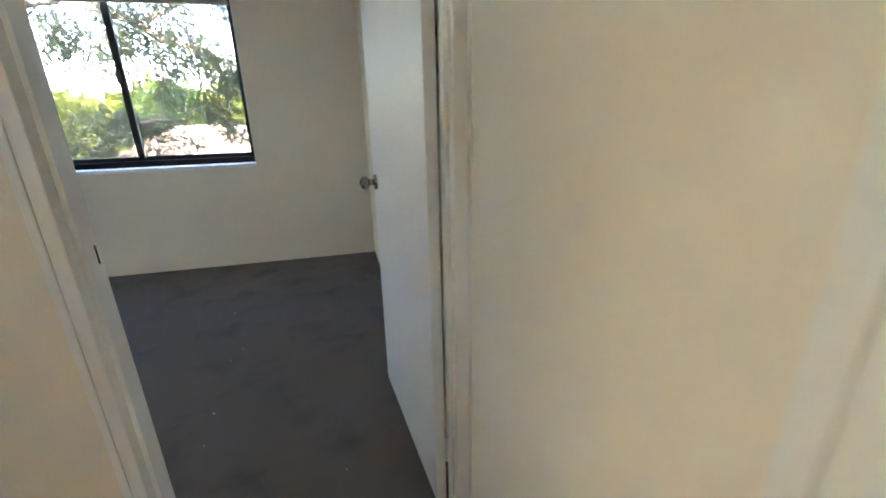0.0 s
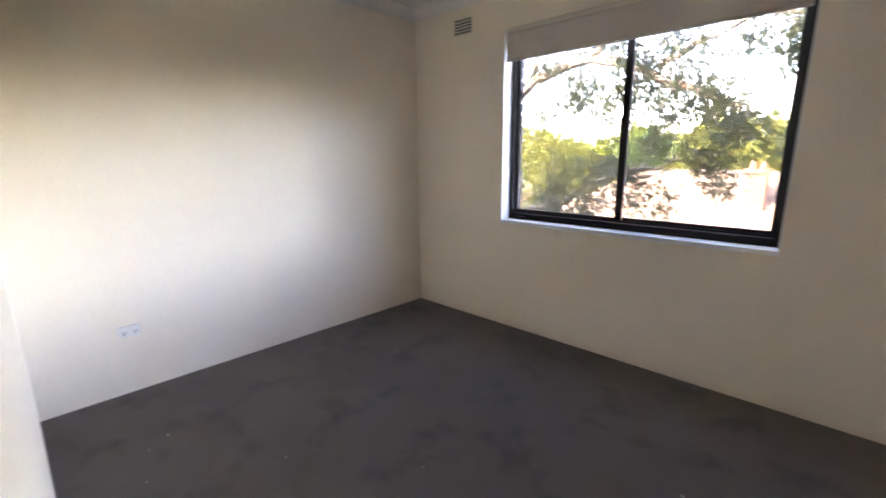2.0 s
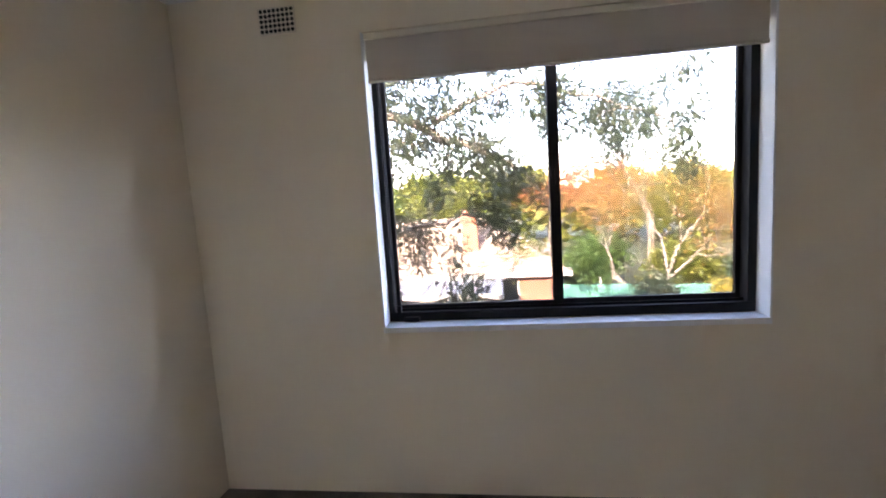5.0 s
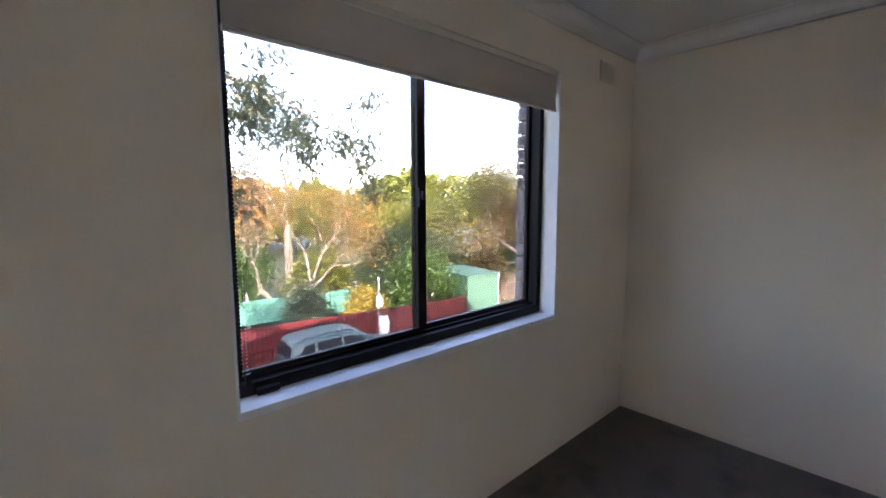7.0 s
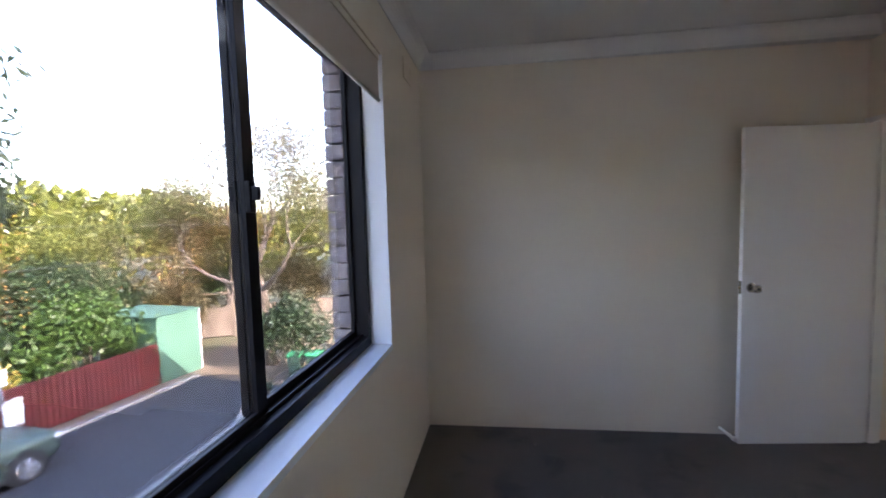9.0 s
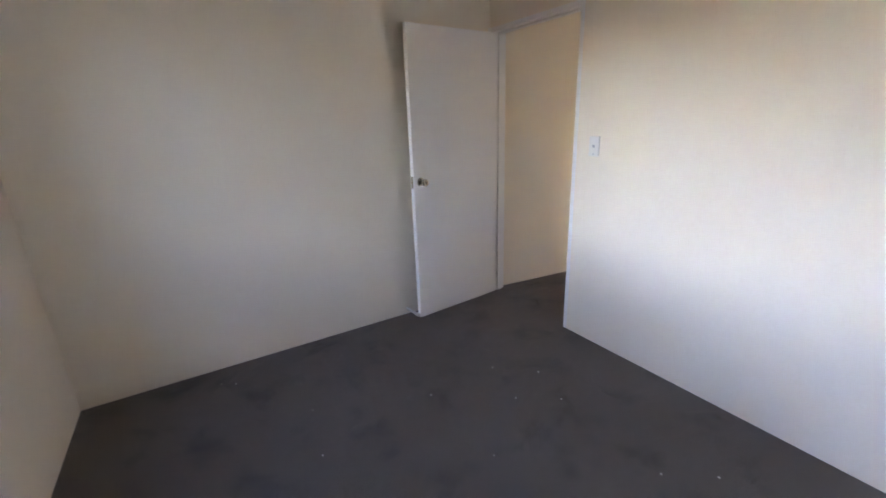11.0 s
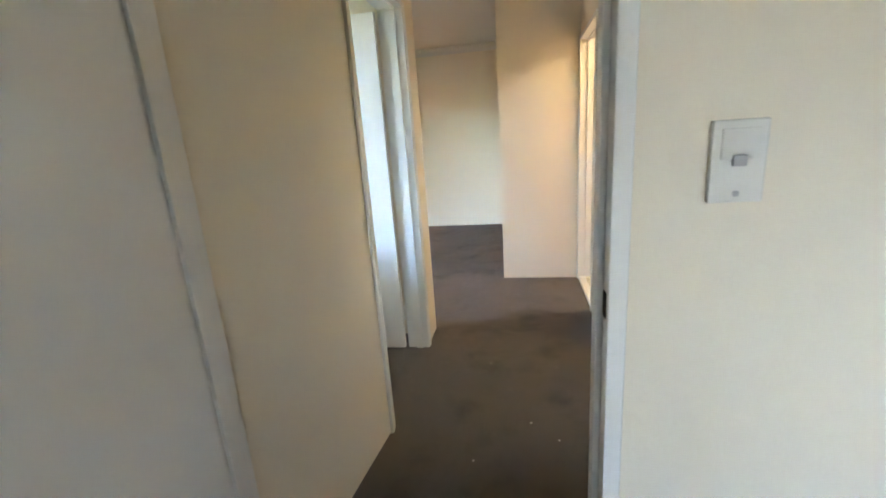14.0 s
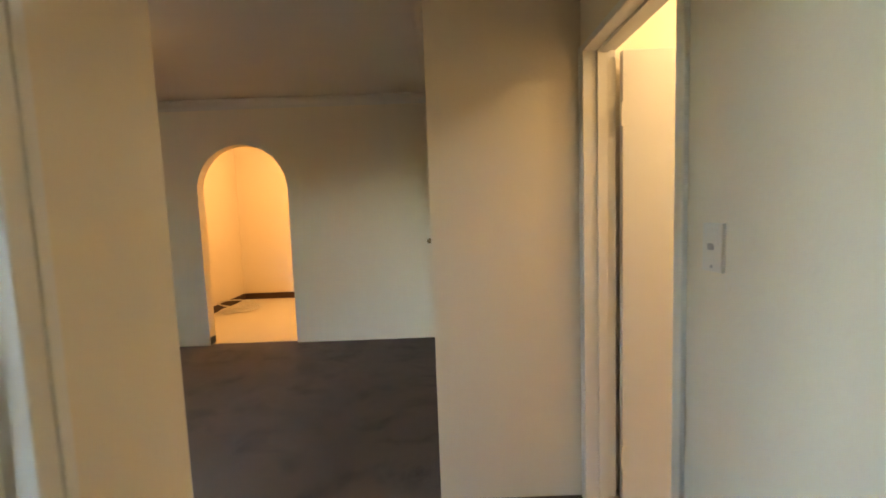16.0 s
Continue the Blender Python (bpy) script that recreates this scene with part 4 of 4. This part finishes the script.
def car():
    t = thing("car", "parked grey-green sports utility car on the lane", "car", pose(3.90, 14.66, G + 0.012, 0, 0, -4.6))
    # lower body: x, underside, belt height, half width
    st = smooth_rows([(-2.20, 0.52, 0.90, 0.70), (-2.13, 0.36, 1.00, 0.83), (-1.75, 0.30, 1.06, 0.885), (-1.0, 0.25, 1.05, 0.89), (0.0, 0.24, 1.03, 0.89),
                      (0.85, 0.24, 1.02, 0.89), (1.35, 0.27, 0.98, 0.885), (1.80, 0.30, 0.92, 0.85), (2.08, 0.32, 0.83, 0.74), (2.20, 0.42, 0.68, 0.60)], 4)
    bm = bmesh.new()
    rings = []
    for x, a, b, w in st:
        h = b - a
        half = [(0.90, a), (0.975, a + 0.10 * h), (0.985, a + 0.30 * h), (0.965, a + 0.50 * h), (1.0, a + 0.74 * h), (0.975, a + 0.90 * h), (0.91, b - 0.012), (0.72, b + 0.020), (0.36, b + 0.038)]
        rings.append([(x, -w * p, z) for p, z in half] + [(x, 0, b + 0.042)] + [(x, w * p, z) for p, z in reversed(half)])
    loft(bm, rings)
    part("body", bm, M["car"], t, smooth=True)
    # cabin: x, roof edge height, roof edge half width
    cs = [(-2.12, 1.06, 0.79), (-2.00, 1.40, 0.71), (-1.86, 1.57, 0.67), (-1.2, 1.655, 0.665), (-0.4, 1.67, 0.665), (0.15, 1.63, 0.655), (0.45, 1.53, 0.655), (1.16, 1.04, 0.76)]
    foot = 0.865
    bm = bmesh.new()
    rings = []
    for x, z, w in cs:
        half = [(foot, 0.98), (w + 0.012, z - 0.03), (w - 0.03, z + 0.012), (w * 0.72, z + 0.042), (w * 0.36, z + 0.055)]
        rings.append([(x, -y, q) for y, q in half] + [(x, 0, z + 0.058)] + [(x, y, q) for y, q in reversed(half)])
    loft(bm, rings, closed=False, ends=False)
    part("cabin", bm, M["car"], t, smooth=True)

    def side(x, f):
        """Point on the cabin's side skin at x, f of the way up."""
        for (x0, z0, w0), (x1, z1, w1) in zip(cs, cs[1:]):
            if x0 <= x <= x1:
                k = (x - x0) / (x1 - x0)
                z, w = z0 + (z1 - z0) * k - 0.03, w0 + (w1 - w0) * k + 0.012
                return foot + (w - foot) * f + 0.007, 0.98 + (z - 0.98) * f
    for s in (-1, 1):
        for nm, low, high in (("rear_quarter_window", (-1.86, -1.55, -1.28), (-1.62, -1.45, -1.30)), ("rear_door_window", (-1.20, -0.80, -0.33), (-1.22, -0.80, -0.38)),
                              ("front_door_window", (-0.25, 0.30, 0.84), (-0.30, 0.06, 0.38))):
            bm = bmesh.new()
            lo = [bm.verts.new((x, s * side(x, 0.14)[0], side(x, 0.14)[1])) for x in low]
            hi = [bm.verts.new((x, s * side(x, 0.90)[0], side(x, 0.90)[1])) for x in high]
            for i in range(len(low) - 1):
                bm.faces.new((lo[i], lo[i + 1], hi[i + 1], hi[i]))
            part(nm, bm, M["car_glass"], t, "dark tinted side window")
        bm = bmesh.new()
        rail = [(-1.72, 1.655), (-1.60, 1.735), (-0.7, 1.765), (0.0, 1.74), (0.12, 1.68)]
        for (xa, za), (xb, zb) in zip(rail, rail[1:]):
            tube(bm, (xa, s * 0.60, za), (xb, s * 0.60, zb), 0.022, None, 8)
        part("roof_rail", bm, M["rubber"], t, "black roof rail")
        bm = bmesh.new()
        box(bm, (0.62, min(s * 0.88, s * 1.04), 1.08), (0.76, max(s * 0.88, s * 1.04), 1.22), 0.04)
        part("wing_mirror", bm, M["car"], t)
        boxes("tail_light", M["red_lens"], t, [((-2.18, min(s * 0.50, s * 0.80), 0.90), (-2.02, max(s * 0.50, s * 0.80), 1.04)), ((-2.10, min(s * 0.78, s * 0.872), 0.91), (-1.80, max(s * 0.78, s * 0.872), 1.02))], 0.03, "red wraparound tail light")
        boxes("headlight", M["clear_lens"], t, [((1.88, min(s * 0.50, s * 0.80), 0.72), (2.10, max(s * 0.50, s * 0.80), 0.83))], 0.03, "clear headlight")
        boxes("sill_trim", M["rubber"], t, [((-0.92, min(s * 0.84, s * 0.895), 0.20), (0.92, max(s * 0.84, s * 0.895), 0.33))], 0.02, "black sill cladding")
        for x in (-0.95, 0.02):
            boxes("door_handle", M["car"], t, [((x, min(s * 0.88, s * 0.915), 0.885), (x + 0.19, max(s * 0.88, s * 0.915), 0.915))], 0.01)
        # Near-black strips laid on the body imitate the shade in panel gaps.
        for x in (-0.29, 0.80):
            boxes("door_gap", M["slot"], t, [((x - 0.006, min(s * 0.86, s * 0.884), 0.42), (x + 0.006, max(s * 0.86, s * 0.884), 0.98))], 0.001)
    bm = bmesh.new()
    bm.faces.new([bm.verts.new(p) for p in ((1.10, -0.70, 1.165), (1.10, 0.70, 1.165), (0.50, 0.58, 1.572), (0.50, -0.58, 1.572))])
    part("windscreen", bm, M["car_glass"], t)
    bm = bmesh.new()
    bm.faces.new([bm.verts.new(p) for p in ((-2.125, -0.66, 1.15), (-2.125, 0.66, 1.15), (-2.00, 0.60, 1.47), (-2.00, -0.60, 1.47))])
    part("rear_window", bm, M["car_glass"], t)
    boxes("number_plate", M["sign"], t, [((-2.215, -0.19, 0.72), (-2.195, 0.19, 0.83))], 0.004)
    boxes("bumper", M["rubber"], t, [((-2.21, -0.66, 0.36), (-2.05, 0.66, 0.52))], 0.04, "black rear bumper")
    for x in (-1.24, 1.26):
        for s in (-1, 1):
            # Dark disc on the uncut body stands in for the shaded wheel well.
            bm = bmesh.new()
            tube(bm, (x, s * 0.70, 0.35), (x, s * 0.896, 0.35), 0.415, None, 32)
            part("wheel_arch", bm, M["rubber"], t)
            w = bmesh.new()
            tube(w, (x, s * 0.72, 0.335), (x, s * 0.895, 0.335), 0.335, 0.335, 32)
            tube(w, (x, s * 0.895, 0.335), (x, s * 0.912, 0.335), 0.335, 0.30, 32)
            wh = part("wheel", w, M["rubber"], t)
            # Near-black disc gives the shade between the spokes.
            rm = bmesh.new()
            tube(rm, (x, s * 0.908, 0.335), (x, s * 0.916, 0.335), 0.235, 0.235, 28)
            part("rim", rm, M["slot"], wh)
            sp = bmesh.new()
            for i in range(5):
                a = i * 2 * math.pi / 5 + 0.3
                for da in (-0.25, 0.25):
                    tube(sp, (x + 0.04 * math.cos(a), s * 0.922, 0.335 + 0.04 * math.sin(a)), (x + 0.22 * math.cos(a + da), s * 0.920, 0.335 + 0.22 * math.sin(a + da)), 0.030, 0.018, 6)
            for i in range(28):
                a, b = i * 2 * math.pi / 28, (i + 1) * 2 * math.pi / 28
                tube(sp, (x + 0.232 * math.cos(a), s * 0.918, 0.335 + 0.232 * math.sin(a)), (x + 0.232 * math.cos(b), s * 0.918, 0.335 + 0.232 * math.sin(b)), 0.012, None, 5)
            tube(sp, (x, s * 0.915, 0.335), (x, s * 0.935, 0.335), 0.055, 0.045, 12)
            part("spokes", sp, M["alloy"], wh)


car()


# ---- bins, tub and wires ----
def wheelie_bin(m):
    t = thing("wheelie_bin", "dark wheelie bin with a bright green lid", "bin", m, "bins by the drive")
    bm = bmesh.new()
    vs = box(bm, (-0.24, -0.28, 0.06), (0.24, 0.28, 0.95), 0.0)
    for v in vs:
        if v.co.z < 0.5:
            v.co.x *= 0.8
            v.co.y *= 0.8
    part("body", bm, M["bin_green"], t)
    boxes("lid", M["bin_lid"], t, [((-0.28, -0.33, 0.95), (0.28, 0.32, 1.02))], 0.02, "bright green lid")
    for s in (-0.22, 0.22):
        bm = bmesh.new()
        tube(bm, (s - 0.03, 0.24, 0.1), (s + 0.03, 0.24, 0.1), 0.1, None, 16)
        part("wheel", bm, M["rubber"], t)
    return t


b0 = wheelie_bin(pose(11.9, 10.35, G, 0, 0, 95))
copy_thing(b0, pose(12.0, 9.65, G, 0, 0, 92))


def tub():
    t = thing("plastic_tub", "bright blue plastic tub beside the garden wall", "tub", pose(8.9, 10.0, G))
    bm = bmesh.new()
    vs = box(bm, (-0.32, -0.25, 0), (0.32, 0.25, 0.42))
    for v in vs:
        if v.co.z < 0.2:
            v.co.x *= 0.82
            v.co.y *= 0.82
    part("body", bm, M["blue_tub"], t)
    boxes("rim", M["blue_tub"], t, [((-0.35, -0.28, 0.42), (0.35, 0.28, 0.46))], 0.01)


tub()
gw = thing("garden_wall", "low dark stone garden wall beside the lane", "wall", pose(8.3, 10.25, G, 0, 0, 25))
for i in range(9):
    boxes("stone", M["concrete"], gw, [((-1.3 + i * 0.3, -0.14, 0), (-1.02 + i * 0.3, 0.14, 0.22 + 0.03 * (i % 3)))], 0.03)


def wires():
    for k, (y, z) in enumerate(((13.2, 0.75), (13.4, 1.55))):
        t = thing("overhead_wire", "thin black overhead wire along the lane", "wire")
        bm = bmesh.new()
        pts = [Vector((-20 + 4 * i, y + 1.6 - 0.16 * 4 * i + 0.5 * k, z + 0.0035 * (4 * i - 30) ** 2 * 0.3)) for i in range(16)]
        for a, b in zip(pts, pts[1:]):
            tube(bm, a, b, 0.010, None, 5)
        part("cable", bm, M["wire"], t)


wires()

# ---- the flat's own building ----
# Unseen from indoors; length and height are guessed to throw shade over the lane.
setting("building_lower", M["red_brick"], [((-14, -8.9, G), (5.0, 3.105, -0.2))], "brick lower storey of the flats", "building")
setting("building_side", M["red_brick"], [((-14, -8.9, -0.2), (-3.95, 3.105, 4.0)), ((-3.95, -8.9, H + 0.25), (5.0, 3.105, 4.0)), ((-3.95, -8.95, -0.2), (5.0, -8.8, H + 0.25))],
        "unseen brick bulk of the flats, sized to shade the lane", "building")
setting("outer_leaf", M["mortar"], [((-3.95, 2.992, -0.2), (WIN[0] - 0.06, 3.155, H + 0.25)), ((WIN[1] + 0.06, 2.992, -0.2), (0.25, 3.155, H + 0.25)),
        ((WIN[0] - 0.06, 2.992, -0.2), (WIN[1] + 0.06, 3.155, WIN[2] - 0.01)), ((WIN[0] - 0.06, 2.992, WIN[3] + 0.01), (WIN[1] + 0.06, 3.155, H + 0.25))], "mortar bed of the outer brick leaf", "wall")
setting("outer_side", M["red_brick"], [((0.1, 0.0, -0.2), (0.25, 2.99, H + 0.25)), ((-3.95, -8.8, -0.2), (-3.9, 2.99, H + 0.25))], "outer brick side wall", "wall")

# ---- small things indoors ----
def entry_door():
    t = thing("entry_door", "white painted entry door with dark locks", "door")
    boxes("frame", M["white"], t, [((-0.475, -5.90, 0), (-0.447, -5.84, 2.07)), ((-0.475, -5.02, 0), (-0.447, -4.96, 2.07)), ((-0.475, -5.84, 2.04), (-0.447, -5.02, 2.07))], 0.003)
    lf = boxes("leaf", M["door"], t, [((-0.4745, -5.838, 0.01), (-0.462, -5.022, 2.038))], 0.001)
    boxes("lock", M["brass"], lf, [((-0.462, -5.80, 1.34), (-0.425, -5.72, 1.46))], 0.006, "dark brass rim lock")
    bm = bmesh.new()
    tube(bm, (-0.462, -5.76, 1.10), (-0.41, -5.76, 1.10), 0.014, None, 14)
    ball(bm, (-0.40, -5.76, 1.10), 0.028)
    part("knob", bm, M["brass"], lf, "dark brass knob")


entry_door()


def doorstop():
    t = thing("door_stop", "white door stop low on the bedroom wall", "door stop")
    bm = bmesh.new()
    tube(bm, (0.055, 0.83, 0.045), (-0.075, 0.81, 0.04), 0.011, 0.011, 12)
    tube(bm, (-0.075, 0.81, 0.04), (-0.095, 0.806, 0.04), 0.016, 0.014, 12)
    part("stem", bm, M["plastic"], t)


doorstop()


def oyster(x, y, radius):
    t = thing("ceiling_light", "round glass ceiling light glowing warm", "ceiling light", pose(x, y, H))
    bm = bmesh.new()
    tube(bm, (0, 0, 0), (0, 0, -0.03), radius, radius * 0.96, 32)
    part("base", bm, M["plastic"], t)
    bm = bmesh.new()
    ball(bm, (0, 0, -0.03), radius * 0.9, 1, 1, 0.42, 28, 14)
    part("shade", bm, M["lamp_glass"], t, smooth=True)


oyster(1.75, -4.05, 0.15)
oyster(1.6, -7.3, 0.16)
oyster(-2.0, -1.45, 0.14)
oyster(-2.1, -2.8, 0.14)


def cable_coil():
    t = thing("cable_coil", "loose coil of white cable on the kitchen floor", "cable")
    cu = bpy.data.curves.new("coil", 'CURVE')
    cu.dimensions, cu.bevel_depth, cu.bevel_resolution = '3D', 0.009, 2
    s = cu.splines.new('POLY')
    rng = np.random.default_rng(5)
    n = 120
    s.points.add(n - 1)
    for i in range(n):
        a = i * 0.33
        r = 0.17 + 0.05 * math.sin(i * 0.21)
        s.points[i].co = (2.62 + 1.5 * r * math.cos(a) * 0.9, -7.75 + r * math.sin(a) * 1.3, 0.016 + 0.03 * abs(math.sin(i * 0.13)) + (0.10 if 30 < i < 48 else 0) * math.sin((i - 30) / 18 * math.pi), 1)
    me_src = new("tmp", cu)
    dg = bpy.context.evaluated_depsgraph_get()
    me = bpy.data.meshes.new_from_object(me_src.evaluated_get(dg))
    bpy.data.objects.remove(me_src)
    me.materials.clear()
    me.materials.append(M["cable"])
    ob = new("coil", me)
    ob.parent = t


cable_coil()

# crumbs and lint on the carpet
def crumbs():
    rng = np.random.default_rng(11)
    bm = bmesh.new()
    for i in range(46):
        x, y = rng.uniform(-3.2, -0.1), rng.uniform(0.1, 2.3)
        if i % 4 == 0:
            x, y = rng.uniform(-0.9, -0.2), rng.uniform(-2.0, 0.3)
        bmesh.ops.create_icosphere(bm, subdivisions=1, radius=rng.uniform(0.002, 0.0045), matrix=Matrix.Translation((x, y, 0.003)) @ Matrix.Diagonal((1.6, 1, 0.7, 1)))
    tagged(part("lint", bm, M["plastic"]), "scattered pale crumbs and lint on the carpet", "lint", kind="stuff")


crumbs()

# ---- pieces: floor tiles and bricks ----
bm = bmesh.new()
box(bm, (0.003, 0.003, 0), (0.097, 0.097, 0.010), 0.0015)
tile_mesh = finish(bm, "tile", M["tile"])
bf = bpy.data.objects["bath_floor"]
for i in range(11):
    for j in range(9):
        o = new("tile", tile_mesh)
        o.parent = bf
        o.location = (HR - 0.055 - 0.1 * (i + 1), -1.90 + 0.1 * j, 0.018)
for i in range(8):
    for j in range(8):
        o = new("tile", tile_mesh)
        o.parent = bf
        o.location = (HR - 0.055 - 0.1 * (i + 1), -3.26 + 0.1 * j, 0.018)
setting("threshold", M["white"], [((HR - 0.056, -1.83, 0.0), (HR + 0.004, -1.13, 0.026)), ((HR - 0.056, -3.21, 0.0), (HR + 0.004, -2.49, 0.026))], "painted timber threshold strip", "threshold", 0.003)

def brick_mesh(w):
    b = bmesh.new()
    box(b, (0.005, 0, 0.005), (w - 0.005, 0.113, 0.081), 0.003)
    return finish(b, "brick", M["brick"])


full, half = brick_mesh(0.24), brick_mesh(0.12)
leaf_ob = bpy.data.objects["outer_leaf"]
for k in range(21):
    z = 0.72 + 0.086 * k
    for side in (0, 1):
        edge = WIN[1] + 0.004 if side else WIN[0] - 0.004
        x = edge
        for n in range(3):
            me, w = (half, 0.12) if (k % 2 and n == 0) else (full, 0.24)
            o = new("brick", me)
            o.parent = leaf_ob
            o.location = (x if side else x - w, 3.052, z)
            x += w if side else -w
